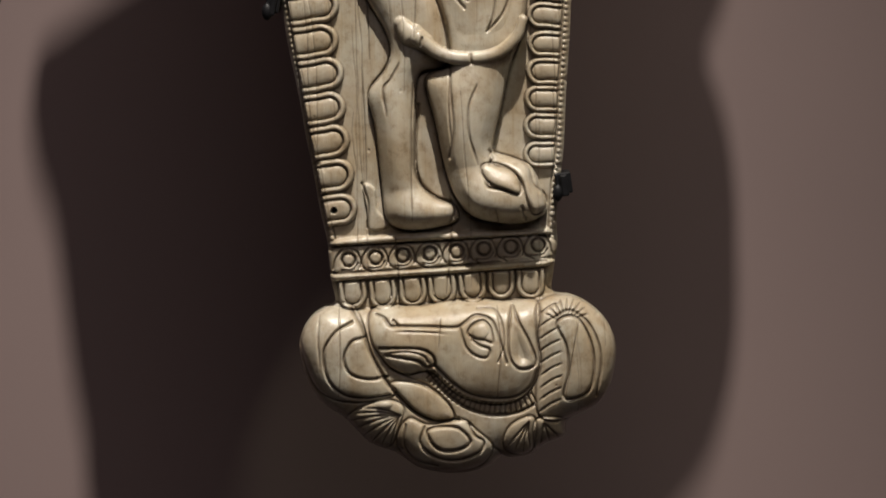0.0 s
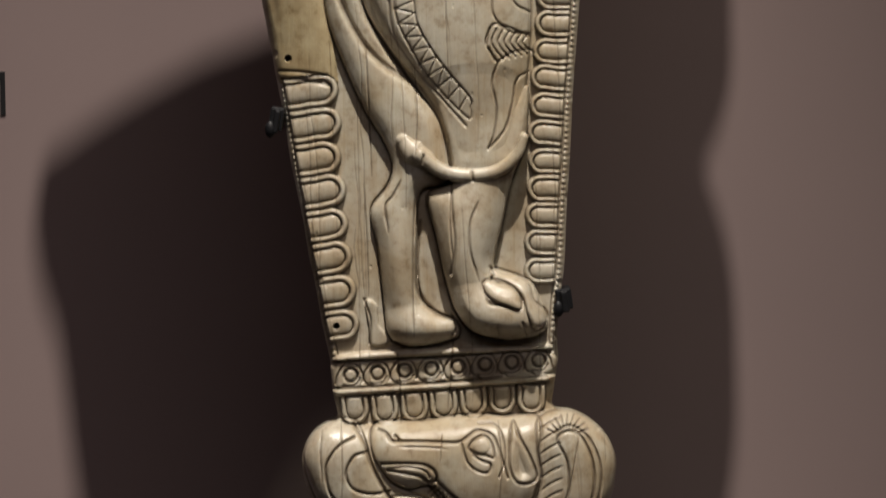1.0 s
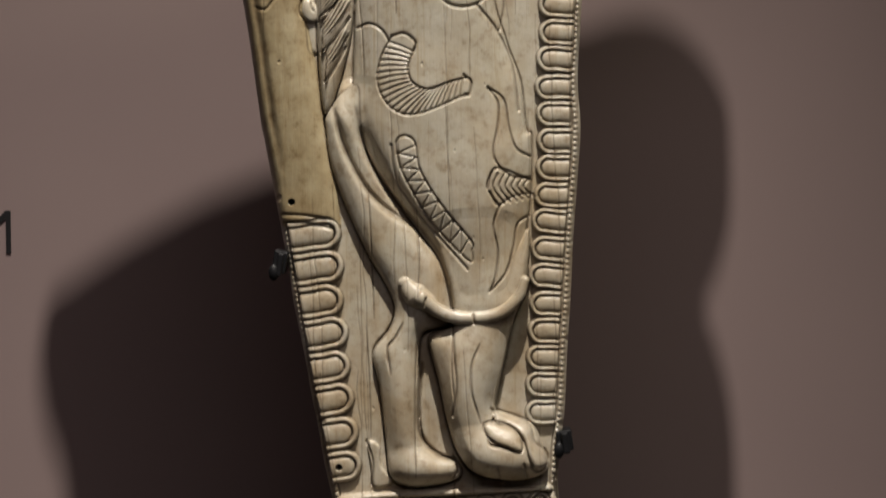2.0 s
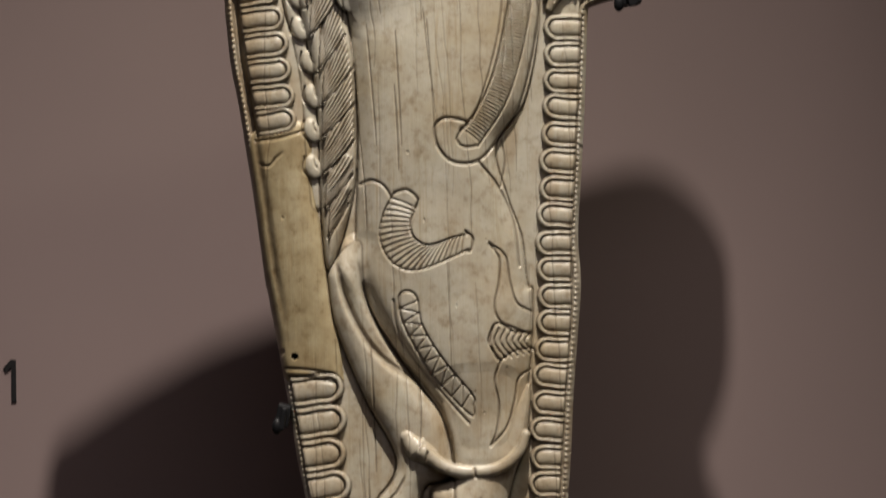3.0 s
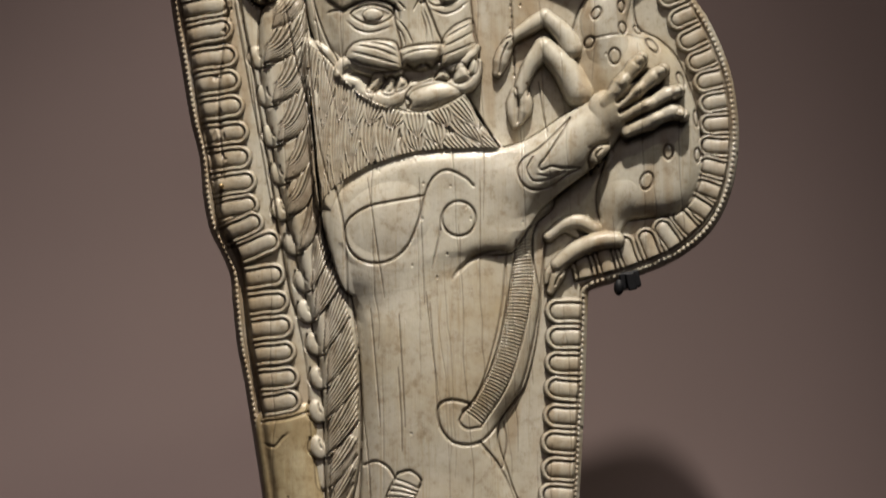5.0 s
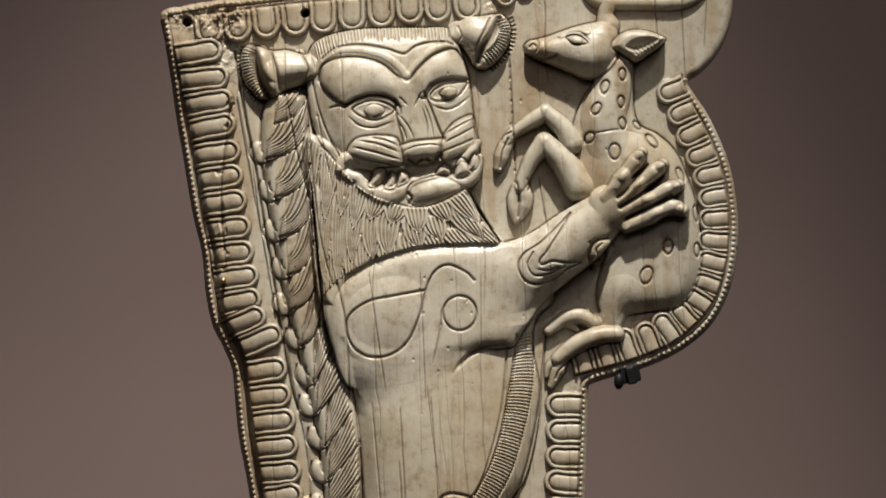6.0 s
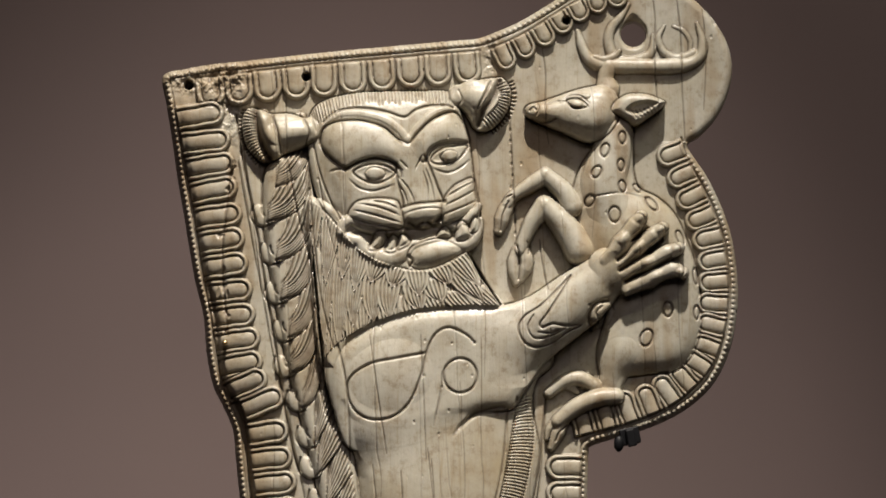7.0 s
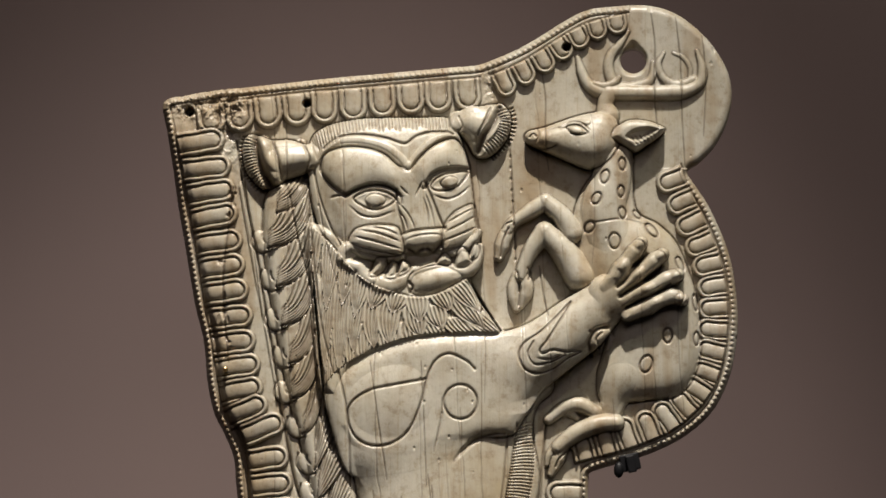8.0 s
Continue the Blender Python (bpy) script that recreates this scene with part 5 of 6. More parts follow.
# mouth, nostril and bridge
cut([(-11.6, 25.7), (-7.9, 25.8), (-3.4, 25.6), (-1.2, 24.4), (-0.7, 22.6), (-2.3, 22.0), (-4.0, 23.2), (-6.8, 23.8), (-10.3, 24.4)], 0.28, 0.7, 0.9)
cut([(-9.6, 24.9), (-6.2, 25.1), (-3.1, 24.4), (-2.0, 23.0)], 0.2, 0.4, 0.7)
cut([(-12.3, 32.3), (-10.7, 31.7), (-9.6, 30.3), (-8.2, 30.3), (-8.9, 31.2)], 0.32, 0.8, 0.9)
cut([(-8.2, 30.2), (-1.7, 30.1), (3.5, 30.0), (5.3, 30.9), (7.5, 32.3), (10.4, 31.5), (11.8, 28.9), (13.6, 23.0)], 0.28, 0.6, 0.9)
cut([(-8.5, 29.1), (-2.8, 29.0), (1.7, 28.7)], 0.2, 0.3, 0.4, fade=True)
# eye with a long tear
dome(8.4, 29.3, 1.7, 1.5, 0.4)
cut([(5.9, 28.9), (7.0, 30.6), (9.0, 31.3), (10.4, 29.9), (10.9, 27.1), (9.1, 27.5), (7.3, 27.8)], 0.24, 0.55, 0.9, closed=True)
cut([(4.4, 29.7), (5.5, 26.2), (7.5, 24.4), (9.7, 24.1), (10.2, 25.7), (8.4, 26.4), (6.8, 27.5)], 0.26, 0.55, 0.85)
cut([(7.8, 33.6), (11.1, 33.4), (12.7, 30.7), (13.1, 26.4), (12.0, 23.2)], 0.22, 0.45, 0.8)
# ear
sink([(14.9, 32.3), (14.6, 28.2), (14.7, 24.4), (16.0, 22.6), (17.8, 22.6), (18.7, 23.7), (17.6, 27.1), (16.0, 30.7)], 6.6, 1.4)
cut([(14.7, 34.0), (14.0, 28.9), (14.2, 24.4), (15.7, 22.0), (18.1, 21.8), (19.5, 23.2), (18.1, 27.2), (16.0, 31.1)], 0.28, 0.65, 0.9, closed=True)
# jaw and its cut fringe
cut([(-0.8, 22.4), (2.2, 19.5), (6.1, 16.8), (11.2, 15.8), (15.7, 16.2), (18.5, 18.3), (19.7, 21.4)], 0.28, 0.7, 0.9)
cut([(-2.3, 21.2), (1.1, 17.3), (5.6, 13.9), (10.6, 12.4), (15.7, 12.8), (19.0, 14.3)], 0.3, 0.8, 0.9)
FRINGE_OF_JAW = spline([(-1.1, 21.4), (2.2, 18.6), (6.1, 15.8), (11.2, 14.8), (15.7, 15.2), (19.0, 17.0)])
for k in range(24):
    (u, v), d = at(FRINGE_OF_JAW, (k + 0.5) / 24)
    cut([(u, v), (u + d[1] * 2.2 - d[0] * 0.2, v - d[0] * 2.2 - d[1] * 0.2)], 0.18, 0.45, 0.65)
# the line behind the muzzle runs down to the lower curl
cut([(-17.3, 33.3), (-15.2, 29.9), (-13.5, 24.8), (-10.5, 19.2), (-7.2, 15.6), (-4.5, 12.9), (-0.6, 11.2), (4.1, 11.5)], 0.34, 0.9, 0.9)
cut([(-9.6, 21.7), (-6.0, 19.9), (-1.7, 18.1), (1.9, 14.9), (3.4, 12.0)], 0.24, 0.5, 0.75)
# left curl
cut([(-17.2, 30.9), (-20.6, 28.8), (-22.8, 24.9), (-22.1, 19.8), (-19.1, 16.5), (-14.7, 15.7), (-9.6, 16.4)], 0.28, 0.75, 0.9)
cut([(-14.6, 27.9), (-17.3, 27.0), (-18.8, 23.6), (-17.5, 20.7), (-14.1, 19.6), (-10.1, 20.0)], 0.28, 0.75, 0.9)
cut([(-23.6, 32.2), (-24.0, 27.6), (-23.6, 22.0)], 0.2, 0.35, 0.5, fade=True)
# lower curl
cut([(-2.7, 10.0), (-3.5, 6.6), (-0.6, 3.9), (3.9, 3.2), (8.2, 4.8), (9.1, 7.0), (7.3, 8.3), (6.1, 10.6)], 0.28, 0.75, 0.9)
cut([(-2.2, 9.1), (0.0, 10.0), (3.9, 9.8), (6.4, 7.2), (4.4, 5.5), (1.1, 5.2), (-1.1, 6.5)], 0.3, 0.75, 0.9, closed=True)
cut([(-6.5, 10.4), (-6.7, 6.1), (-4.3, 3.2), (-0.1, 2.0)], 0.24, 0.5, 0.8)
# right curl
cut([(23.6, 30.4), (25.3, 32.1), (28.0, 31.5), (30.2, 27.6), (31.1, 22.9), (30.4, 17.7), (27.8, 15.7), (25.1, 16.1), (26.0, 20.9), (25.5, 26.3)], 0.28, 0.7, 0.9, closed=True)
cut([(23.6, 32.2), (26.4, 33.2), (29.8, 30.9), (32.0, 26.5), (32.5, 21.8), (31.6, 16.1)], 0.26, 0.6, 0.85)
for k in range(9):
    f = k / 8
    (a, b), _ = at(spline([(19.9, 32.2), (20.1, 25.4), (20.3, 18.6), (20.1, 12.9)]), min(f, 0.999))
    cut([(a, b), (a + 2.2, b + 1.6), (a + 4.4, b + 2.6)], 0.2, 0.45, 0.75, fade=True)
for k in range(9):
    a = radians(28 + 17 * k)
    u, v = 25.7, 30.8
    cut([(u + 1.9 * math.cos(a), v + 1.9 * math.sin(a)), (u + 4.6 * math.cos(a - 0.12), v + 4.6 * math.sin(a - 0.12))], 0.2, 0.45, 0.75, fade=True)
# leaf tufts
for tip in [(-17.6, 11.0), (-16.2, 9.6), (-14.9, 8.0), (-13.3, 6.6), (-11.5, 5.7), (-9.7, 5.7), (-16.7, 12.6), (-14.6, 13.7)]:
    u, v = -7.6, 12.3
    cut([(u, v), (0.5 * (u + tip[0]), 0.5 * (v + tip[1]) + 0.5), tip], 0.2, 0.45, 0.75, fade=True)
dome(-10.8, 14.6, 1.8, 1.3, 0.6, 10, power=1.0)
for tip in [(14.1, 6.2), (15.4, 5.0), (17.0, 4.8), (18.3, 5.7)]:
    u, v = 18.1, 10.9
    cut([(u, v), (0.5 * (u + tip[0]) - 0.2, 0.5 * (v + tip[1])), tip], 0.2, 0.45, 0.75, fade=True)
for tip in [(20.4, 5.9), (22.4, 6.4), (24.2, 7.5)]:
    u, v = 21.1, 10.7
    cut([(u, v), tip], 0.2, 0.45, 0.75, fade=True)
cut([(-9.7, 4.8), (-7.2, 5.4)], 0.25, 0.5, 0.8)
cut([(10.9, 5.7), (12.2, 4.8), (12.9, 3.4)], 0.25, 0.5, 0.8)

# ---- age: long fine cracks, chips and pits ----
# long cracks that follow the grain
for crack, wide, deep in (([(43.0, 276.5), (43.9, 269.1), (43.7, 260.6), (44.6, 248.6)], 0.16, 0.35),
                          ([(48.3, 275.3), (49.3, 265.5), (49.6, 254.6), (50.2, 243.8)], 0.16, 0.35),
                          ([(53.9, 271.5), (54.7, 261.9), (54.2, 249.9)], 0.14, 0.3),
                          ([(12.6, 252.8), (13.4, 242.6), (14.0, 230.6), (14.5, 222.2)], 0.2, 0.5),
                          ([(20.0, 263.0), (20.7, 257.0), (20.6, 248.6), (21.4, 242.6)], 0.15, 0.3),
                          ([(19.4, 222.3), (20.2, 216.3), (21.2, 211.5)], 0.18, 0.4),
                          ([(-27.8, 238.9), (-25.9, 228.2), (-22.9, 216.2)], 0.14, 0.3)):
    cut(crack, wide, deep, 0.85, fade=True)
for crack, wide, deep in (([(-16.3, 201.9), (-14.7, 190.0), (-12.7, 177.0)], 0.13, 0.28),
                          ([(-5.6, 201.9), (-5.0, 190.0), (-4.4, 175.8)], 0.13, 0.25),
                          ([(-15.6, 174.7), (-14.7, 164.1), (-13.5, 150.1)], 0.14, 0.3),
                          ([(-9.7, 173.5), (-8.9, 159.4), (-8.4, 150.1)], 0.15, 0.35),
                          ([(-3.3, 175.9), (-2.3, 161.8), (-1.5, 150.1)], 0.12, 0.25),
                          ([(-17.3, 154.7), (-16.1, 143.0), (-15.5, 132.5)], 0.12, 0.3),
                          ([(-4.1, 178.2), (-2.9, 167.2), (-1.5, 156.7)], 0.12, 0.25)):
    cut(crack, wide, deep, 0.85, fade=True)
for crack, wide, deep in (([(-9.9, 162.5), (-9.3, 153.2), (-9.0, 145.1)], 0.16, 0.35),
                          ([(-14.7, 110.5), (-14.1, 95.7), (-13.6, 83.2)], 0.15, 0.35),
                          ([(-5.0, 106.0), (-4.4, 96.8), (-4.7, 87.7)], 0.15, 0.35),
                          ([(0.7, 131.0), (1.3, 117.3), (1.8, 103.7)], 0.11, 0.2),
                          ([(-5.0, 78.6), (-5.3, 64.9), (-5.1, 51.1)], 0.16, 0.4),
                          ([(-15.2, 81.6), (-14.6, 70.3), (-14.3, 59.0)], 0.15, 0.35),
                          ([(-8.5, 47.7), (-8.0, 40.9), (-7.8, 33.6)], 0.18, 0.45)):
    cut(crack, wide, deep, 0.85, fade=True)
for crack, wide, deep in (([(2.8, 50.0), (2.2, 42.0), (1.7, 36.4)], 0.18, 0.45),
                          ([(11.8, 34.1), (12.4, 25.0), (11.8, 15.9)], 0.14, 0.3),
                          ([(-19.8, 33.6), (-19.5, 22.8), (-19.9, 16.0)], 0.13, 0.3),
                          ([(0.5, 31.8), (0.1, 26.2)], 0.12, 0.25),
                          ([(28.2, 31.8), (26.5, 22.7), (25.4, 15.9)], 0.13, 0.3)):
    cut(crack, wide, deep, 0.85, fade=True)
for step in range(14):
    x, y = at(spline([(12.6, 252.8), (13.4, 242.6), (14.0, 230.6), (14.5, 218.7)]), step / 14)[0]
    dome(x + rng.normal(0, 0.15), y, 0.4, 0.6, -0.3, power=1.5)
    dome(x - 17 + rng.normal(0, 6), y - 40, 0.35, 0.5, -0.2, power=1.5)
for k in range(70):
    u, v = rng.uniform(-52, 55), rng.uniform(40, 275)
    n = int(rng.integers(6, 16))
    u += 0.11 * (150 - v) * (-1 if u < 0 else 0.35) * 0.3
    pts = [(u, v)]
    for i in range(n):
        pts.append((pts[-1][0] + rng.normal(0.16, 0.24), pts[-1][1] - rng.uniform(3, 6)))
    cut(pts, 0.12, 0.14, rng.uniform(0.2, 0.75), fade=True)
for k in range(110):
    dome(rng.uniform(-55, 58), rng.uniform(5, 272), rng.uniform(0.2, 0.45), rng.uniform(0.2, 0.6), -rng.uniform(0.08, 0.25), power=1.5)
# ochre staining along the old left edge, on the broken top corner and on the hinge of the right border
blot = np.sin(GU * 0.31 + 2 * np.sin(GV * 0.11)) * np.sin(GV * 0.19 + 1.3 * np.sin(GU * 0.23)) + 0.5 * np.sin(GU * 0.9 + GV * 0.6) * np.sin(GV * 0.8)
STAIN_AND_SHADE = np.maximum(STAIN_AND_SHADE, np.clip((blot - 0.35) * 0.5, 0, 0.35) * np.clip(1.6 - OUTER / 6, 0, 1))
STAIN_AND_SHADE = np.maximum(STAIN_AND_SHADE, 0.5 * np.exp(-(((GU + 55) / 6) ** 2 + ((GV - 258) / 3.2) ** 2)))
STAIN_AND_SHADE = np.maximum(STAIN_AND_SHADE, 0.55 * np.exp(-(((GU - 26.5) / 3) ** 2 + ((GV - 90) / 12) ** 2)))
# the left edge and the rounded end curve back
BENT = np.clip((250 - GV) / 14, 0, 1) * (GU < 0) * np.clip((GV - 70) / 40, 0, 1) * np.clip((-6 - GU) / 30, 0, 1)
HEIGHT -= 0.025 * np.clip(13 - OUTER, 0, 13) ** 2 * BENT
# brown stain of the left border, deepened to paint the shade of its turned-away edge
STAIN_AND_SHADE = np.maximum(STAIN_AND_SHADE, 0.6 * np.clip(1.5 - OUTER / 9, 0, 1) * np.clip((-18 - GU) / 20, 0, 1) * np.clip((GV - 128) / 20, 0, 1) * np.clip(0.95 + 0.4 * blot, 0, 1))
# broken, rough top corner
rough = sum(np.sin(GU * a + 1.7 * np.sin(GV * b)) * np.sin(GV * a * 0.9 + 2.1 * np.sin(GU * b)) / k for k, a, b in ((1, 1.1, 0.6), (2, 2.7, 1.3), (3, 5.3, 2.9)))
ragged = np.exp(-(((GU + 52) / 10) ** 2 + ((GV - 257) / 4) ** 2) ** 2) + 0.8 * np.exp(-(((GU + 46) / 2.5) ** 2 + ((GV - 252) / 9) ** 2)) + 0.7 * np.exp(-(((GU - 9) / 1.6) ** 2 + ((GV - 262) / 6) ** 2))
HEIGHT += ragged * (0.45 * rough - 0.35)
PATINA_AND_SHADE = np.maximum(PATINA_AND_SHADE, np.clip(ragged * (-rough - 0.25), 0, 0.6))
for chip in range(46):
    u, v = at(EDGE, rng.uniform(0, 0.999))[0] + rng.normal(0, 0.5, 2)
    dome(u, v, rng.uniform(0.3, 0.9), rng.uniform(0.3, 1.1), -rng.uniform(0.2, 0.6), rng.uniform(0, 180), power=1.0)
# drilled holes
for u, v, r in DRILLED:
    w = window(np.array([[u, v]]), 2.0)
    d = np.hypot(GU[w] - u, GV[w] - v)
    HEIGHT[w] -= 5.0 * np.clip((r - d) / 0.3 + 0.5, 0, 1)
    PATINA_AND_SHADE[w] = np.maximum(PATINA_AND_SHADE[w], 0.95 * np.clip((r - d) / 0.3 + 0.6, 0, 1))
# the lower half has yellowed more, and the left border is brown all along
STAIN_AND_SHADE = np.maximum(STAIN_AND_SHADE, np.clip((200 - GV) / 120, 0, 1) * 0.36 * np.clip(1 + 0.6 * blot, 0, 1.4))
STAIN_AND_SHADE = np.maximum(STAIN_AND_SHADE, 0.4 * np.clip(1.4 - OUTER / 9, 0, 1) * (GU < 0) * np.clip((GV - 45) / 10, 0, 1) * np.clip(0.8 + 0.5 * blot, 0, 1))
# brown patches drawn out along the grain, strongest on the ground, the deer and the mane
patch = np.sin(GU * 0.42 + 1.9 * np.sin(GV * 0.047 + 0.6)) * np.sin(GV * 0.083 + 1.6 * np.sin(GU * 0.17)) + 0.55 * np.sin(GU * 1.3 + 1.2 * np.sin(GV * 0.11)) * np.sin(GV * 0.21 + GU * 0.3)
STAIN_AND_SHADE = np.maximum(STAIN_AND_SHADE, np.clip((patch - 0.05) * 0.55, 0, 0.5) * np.where(OWNER == lion, 0.35, 1.0))
STAIN_AND_SHADE = np.maximum(STAIN_AND_SHADE, SOFT_HAIR * np.clip(0.16 + 0.16 * patch, 0, 0.3))
STAIN_AND_SHADE = np.where(OWNER == mended, 0.45 * STAIN_AND_SHADE, STAIN_AND_SHADE)
# browned ground between the lion's head and the deer, and a flaking crack down the left border
STAIN_AND_SHADE = np.maximum(STAIN_AND_SHADE, 0.5 * np.exp(-((GU - (17.6, 237.8)[0]) / 7) ** 2 - ((GV - (17.6, 237.8)[1]) / 17) ** 2) * np.clip(0.9 + 0.5 * blot, 0, 1.2) * (HEIGHT < 2.2))
for k in range(34):
    (u, v), _ = at(spline([(-45.4, 238.9), (-46.7, 227.9), (-47.5, 219.8), (-47.2, 211.0), (-46.2, 201.9)]), rng.uniform(0, 0.999))[:2]
    dome(u + rng.normal(0, 0.4), v, rng.uniform(0.25, 0.7), rng.uniform(0.4, 1.3), -rng.uniform(0.15, 0.45), rng.uniform(-20, 20), power=1.0)
cut([(-45.4, 238.9), (-46.7, 227.9), (-47.5, 219.8), (-47.2, 211.0), (-46.2, 201.9)], 0.3, 0.35, 0.8, fade=True)
cut([(-33.7, 238.9), (-32.8, 233.8), (-31.1, 225.6), (-28.6, 216.3), (-26.9, 207.9)], 0.2, 0.5, 0.95, fade=True)
cut([(-43.3, 243.7), (-42.1, 232.9), (-40.6, 222.2), (-39.3, 211.4)], 0.16, 0.35, 0.85, fade=True)


# ---- edges rounded off, and the mesh ----
HEIGHT -= 1.8 * (1 - np.sqrt(1 - (1 - np.clip(OUTER / 1.8, 0, 1)) ** 2))
HEIGHT -= 0.7 * (1 - np.sqrt(1 - (1 - np.clip(SOLID / 0.7, 0, 1)) ** 2)) * (SOLID < OUTER)
PLACE = pose(0, 0, 1.3, -6.905, 0, 3.148) @ pose(0, 0.002, -0.04357)
plaque = tagged(new("ivory_scabbard_plaque"), "cream carved ivory scabbard plaque with lion and deer relief", "ivory carving")
plaque.matrix_world = PLACE


def thickness(u):
    """The slab is a slice of a curved tusk: thin at the old outer edge, thickest a third of the way across."""
    return float(np.interp(u, [-64, -54, -44, -34, -20, 0, 25], [4.4, 5.6, 7.0, 8.0, 8.4, 7.6, 6.5]))



gv, gu = np.gradient(SOLID, STEP)
slope = np.hypot(gu, gv) + 1e-9
keep = SOLID > -0.7 * STEP
cell = keep[:-1, :-1] & keep[1:, :-1] & keep[:-1, 1:] & keep[1:, 1:]
count = np.zeros(GU.shape, int)
for di in (0, 1):
    for dj in (0, 1):
        count[di:di + cell.shape[0], dj:dj + cell.shape[1]] += cell
rim = (count > 0) & (count < 4)
XU, XV = GU.copy(), GV.copy()
push = np.where(rim, SOLID / slope, 0).clip(-STEP, STEP)
XU -= push * gu / slope
XV -= push * gv / slope
hv, hu = np.gradient(HEIGHT, STEP)
NORMAL = np.dstack([-hu, -np.ones_like(hu), -hv])
NORMAL /= np.linalg.norm(NORMAL, axis=2, keepdims=True)
LABELS = {"panel": "plain ground of the relief with fine upright cracks", "lion": "standing lion in high relief", "deer": "spotted deer with antlers held by the lion",
          "animal_head": "incised antelope head on the rounded end", "mended_border": "smooth yellowish mended stretch of border", "plait_band": "carved plait band with drilled rings"}
ci, cj = np.nonzero(cell)
owner_of = OWNER[ci, cj]
for k, name in enumerate(OWNERS):
    m = owner_of == k
    if not m.any():
        continue
    a, b = ci[m], cj[m]
    n = GU.shape[1]
    quads = np.stack([a * n + b, a * n + b + 1, (a + 1) * n + b + 1, (a + 1) * n + b], 1)
    used, index = np.unique(quads, return_inverse=True)
    me = bpy.data.meshes.new(name)
    me.vertices.add(len(used))
    me.loops.add(quads.size)
    me.polygons.add(len(quads))
    co = np.stack([XU.ravel()[used], -HEIGHT.ravel()[used], XV.ravel()[used]], 1) * 0.001
    me.vertices.foreach_set("co", co.ravel())
    me.polygons.foreach_set("loop_start", np.arange(0, quads.size, 4))
    me.loops.foreach_set("vertex_index", index.ravel().astype(np.int32))
    me.update(calc_edges=True)
    # both maps also carry the shade painted on the left border
    for key, values in (("patina_and_shade", PATINA_AND_SHADE), ("stain", STAIN_AND_SHADE)):
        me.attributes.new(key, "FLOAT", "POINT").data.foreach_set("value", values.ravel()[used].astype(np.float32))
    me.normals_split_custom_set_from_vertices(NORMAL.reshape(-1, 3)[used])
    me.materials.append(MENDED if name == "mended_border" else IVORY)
    ob = new(name, me)
    ob.parent = plaque
    if LABELS.get(name):
        tagged(ob, LABELS[name])


def rim_body():
    """The sides and the back of the ivory, closing the relief behind."""
    bm = bmesh.new()
    loops = [EDGE[:-1]] + [np.array([(u + r * math.cos(a), v + r * math.sin(a)) for a in np.linspace(0, 2 * math.pi, 32, endpoint=False)]) for (u, v, r) in HOLES]
    back_edges = []
    for loop in loops:
        front = []
        for u, v in loop:
            i, j = int(round((v - V0) / STEP)), int(round((u - U0) / STEP))
            front.append(bm.verts.new((u * 0.001, -float(HEIGHT[i, j]) * 0.001 + 0.0001, v * 0.001)))
        back = [bm.verts.new((p[0] * 0.001, thickness(p[0]) * 0.001, p[1] * 0.001)) for p in loop]
        for i in range(len(loop)):
            j = (i + 1) % len(loop)
            f = bm.faces.new((front[i], front[j], back[j], back[i]))
            f.smooth = True
            back_edges.append(bm.edges.get((back[i], back[j])))
    bmesh.ops.triangle_fill(bm, edges=back_edges, use_beauty=False)
    bmesh.ops.recalc_face_normals(bm, faces=bm.faces[:])
    return bm


part("side_and_back", rim_body(), IVORY, plaque, "smooth sides and back of the ivory")

# ---- black mounting clips and a brass pin ----
def clip_bm(w, h, turn):
    """A small padded clip: a bent arm reaching from behind round the edge of the ivory, and its sleeve."""
    bm = bmesh.new()
    for x0, y0, z0, x1, y1, z1 in ((-w / 2, -0.0025, -h / 2, w / 2, 0.0075, h / 2), (-w * 0.2, -0.0035, -h * 0.62, w * 0.25, -0.0015, h * 0.4)):
        piece = box_bm(x0, y0, z0, x1, y1, z1, 0.0003)
        me = bpy.data.meshes.new("piece")
        piece.to_mesh(me)
        piece.free()
        bm.from_mesh(me)
        bpy.data.meshes.remove(me)
    bm.transform(pose(0, 0, 0, 0, turn, 0))
    return bm


def rod_bm(a, b, radius):
    bm = bmesh.new()
    a, b = Vector(a), Vector(b)
    bmesh.ops.create_cone(bm, cap_ends=True, segments=12, radius1=radius, radius2=radius, depth=(b - a).length, matrix=look((a + b) / 2, b))
    return bm


HUB = (2.0, 105.0)
post = tagged(link_mesh("mounting_post", rod_bm((0, 0.005, 0), (0, 0.0985, 0.0), 0.003), BLACK), "black metal post holding the ivory off the wall", "mounting post")
post.matrix_world = PLACE @ pose(HUB[0] * 0.001, 0, HUB[1] * 0.001)


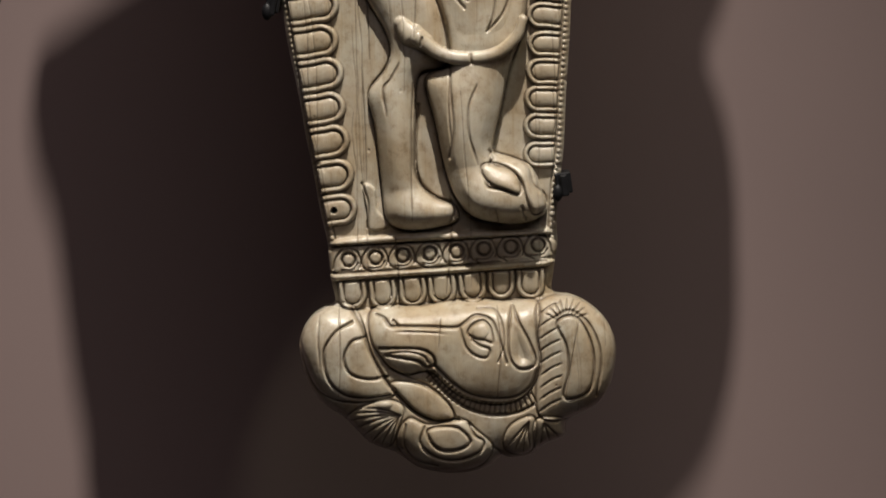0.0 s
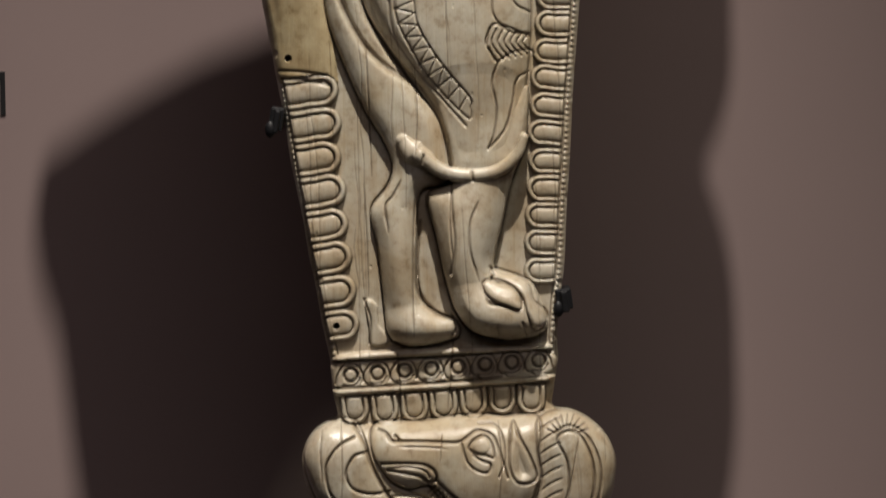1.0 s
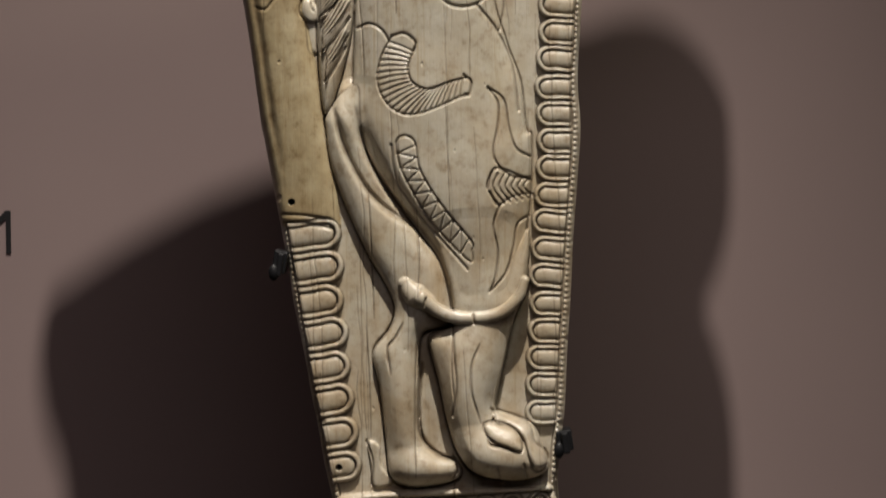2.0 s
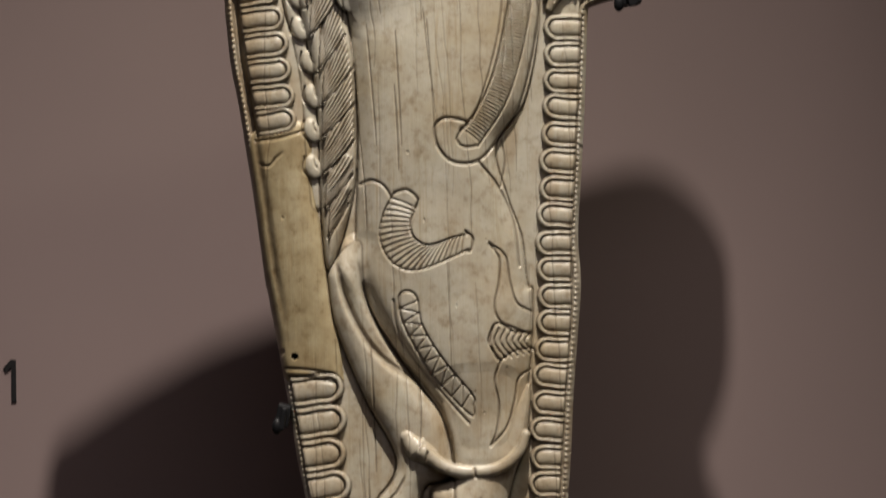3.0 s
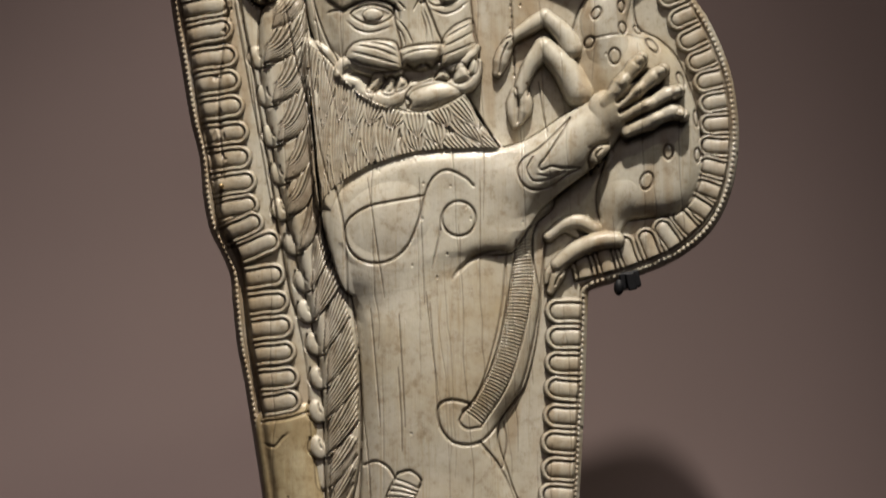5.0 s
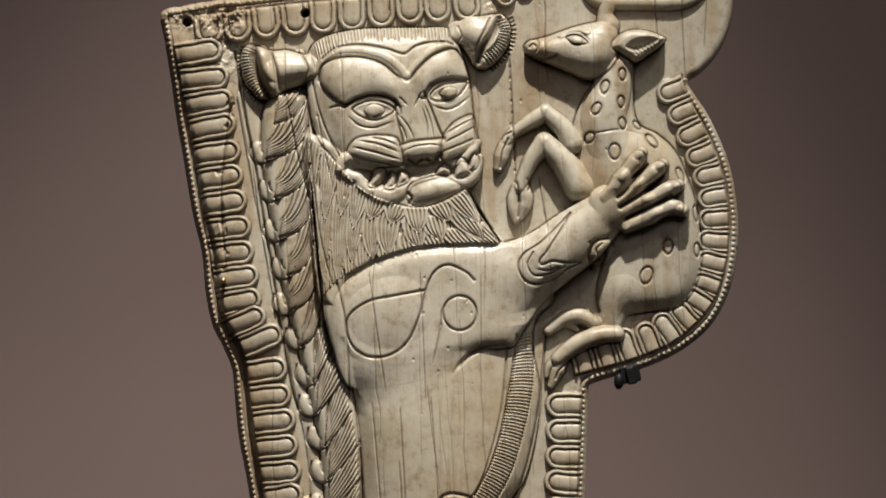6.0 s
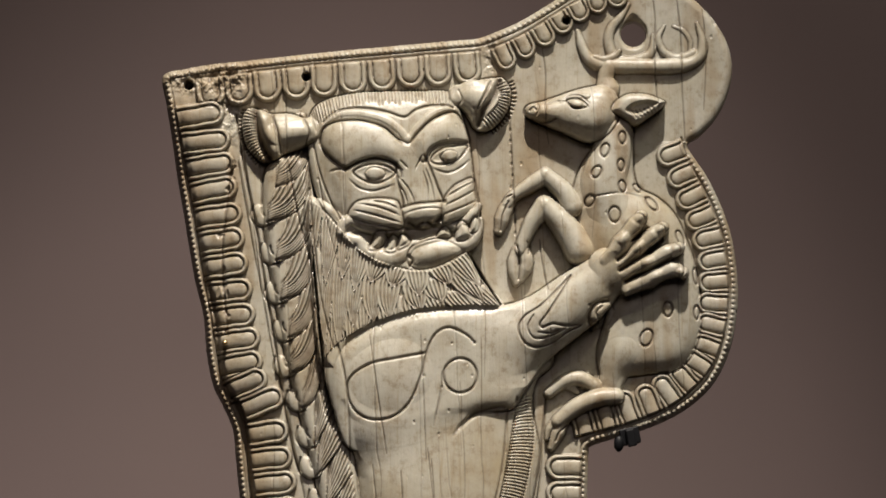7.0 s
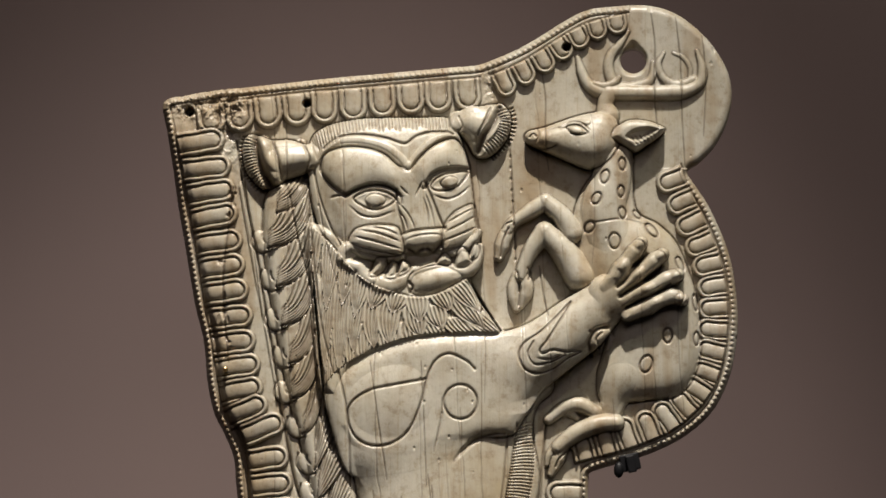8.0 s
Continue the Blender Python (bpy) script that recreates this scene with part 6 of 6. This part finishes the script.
def clip(u, v, w, h, turn, lean, inward):
    """A clip at a place on the edge, with the arm that holds it from behind."""
    ob = tagged(new("mounting_clip"), "small matt black metal clip gripping the ivory's edge", "mounting clip", "clips holding the ivory")
    ob.matrix_world = PLACE @ pose(u * 0.001, 0, v * 0.001)
    part("sleeve", clip_bm(w, h, turn), BLACK, ob)
    part("arm", rod_bm((0, 0.0062, 0), (inward[0], 0.0062, inward[1]), 0.0008), BLACK, ob)
    bm = bmesh.new()
    bmesh.ops.create_icosphere(bm, subdivisions=2, radius=0.0011, matrix=pose(-0.0012 * lean, -0.003, -h * 0.45) @ Matrix.Diagonal((1.0, 0.7, 1.6, 1)))
    for f in bm.faces:
        f.smooth = True
    part("wax_pad", bm, BLACK, ob)
    return ob


clip(-32.7, 94.8, 0.0028, 0.0046, 10, 1, (0.012, 0.002))
clip(25.1, 58.5, 0.0032, 0.0042, -8, 1, (-0.012, 0.002))
clip(38.4, 180.8, 0.0042, 0.0036, -12, 2, (-0.003, 0.014))


def pin(u, v):
    """A tiny brass pin with a domed head, set in the border."""
    bm = bmesh.new()
    bmesh.ops.create_cone(bm, cap_ends=True, segments=12, radius1=0.0004, radius2=0.0004, depth=0.004, matrix=pose(0, -0.0012, 0, 90))
    bmesh.ops.create_icosphere(bm, subdivisions=2, radius=0.00062, matrix=pose(0, -0.0032, 0))
    for f in bm.faces:
        f.smooth = True
    ob = tagged(link_mesh("brass_pin", bm, BRASS), "tiny brass pin standing out of the ivory border", "pin")
    ob.matrix_world = PLACE @ pose(u * 0.001, 0, v * 0.001)


pin(-46.8, 200.2)

# ---- the exhibit number on the wall ----
def numeral_one(height, stroke):
    """A plain sans-serif figure 1, cut from thin film."""
    bm = bmesh.new()
    rim = [(0, 0), (stroke, 0), (stroke, height), (-0.1 * stroke, height), (-1.7 * stroke, height * 0.80), (-1.1 * stroke, height * 0.70), (0, height * 0.80)]
    face = bm.faces.new([bm.verts.new((x, 0, z)) for x, z in rim])
    for v in bmesh.ops.extrude_face_region(bm, geom=[face])["geom"]:
        if isinstance(v, bmesh.types.BMVert):
            v.co.y -= 0.0002
    bmesh.ops.recalc_face_normals(bm, faces=bm.faces[:])
    return bm


number = tagged(link_mesh("exhibit_number", numeral_one(0.0097, 0.0011), INK), "black exhibit number 1 printed on the mauve wall", "wall number")
number.matrix_world = back_wall.matrix_world @ pose(-0.1040, -0.0001, 1.3379)
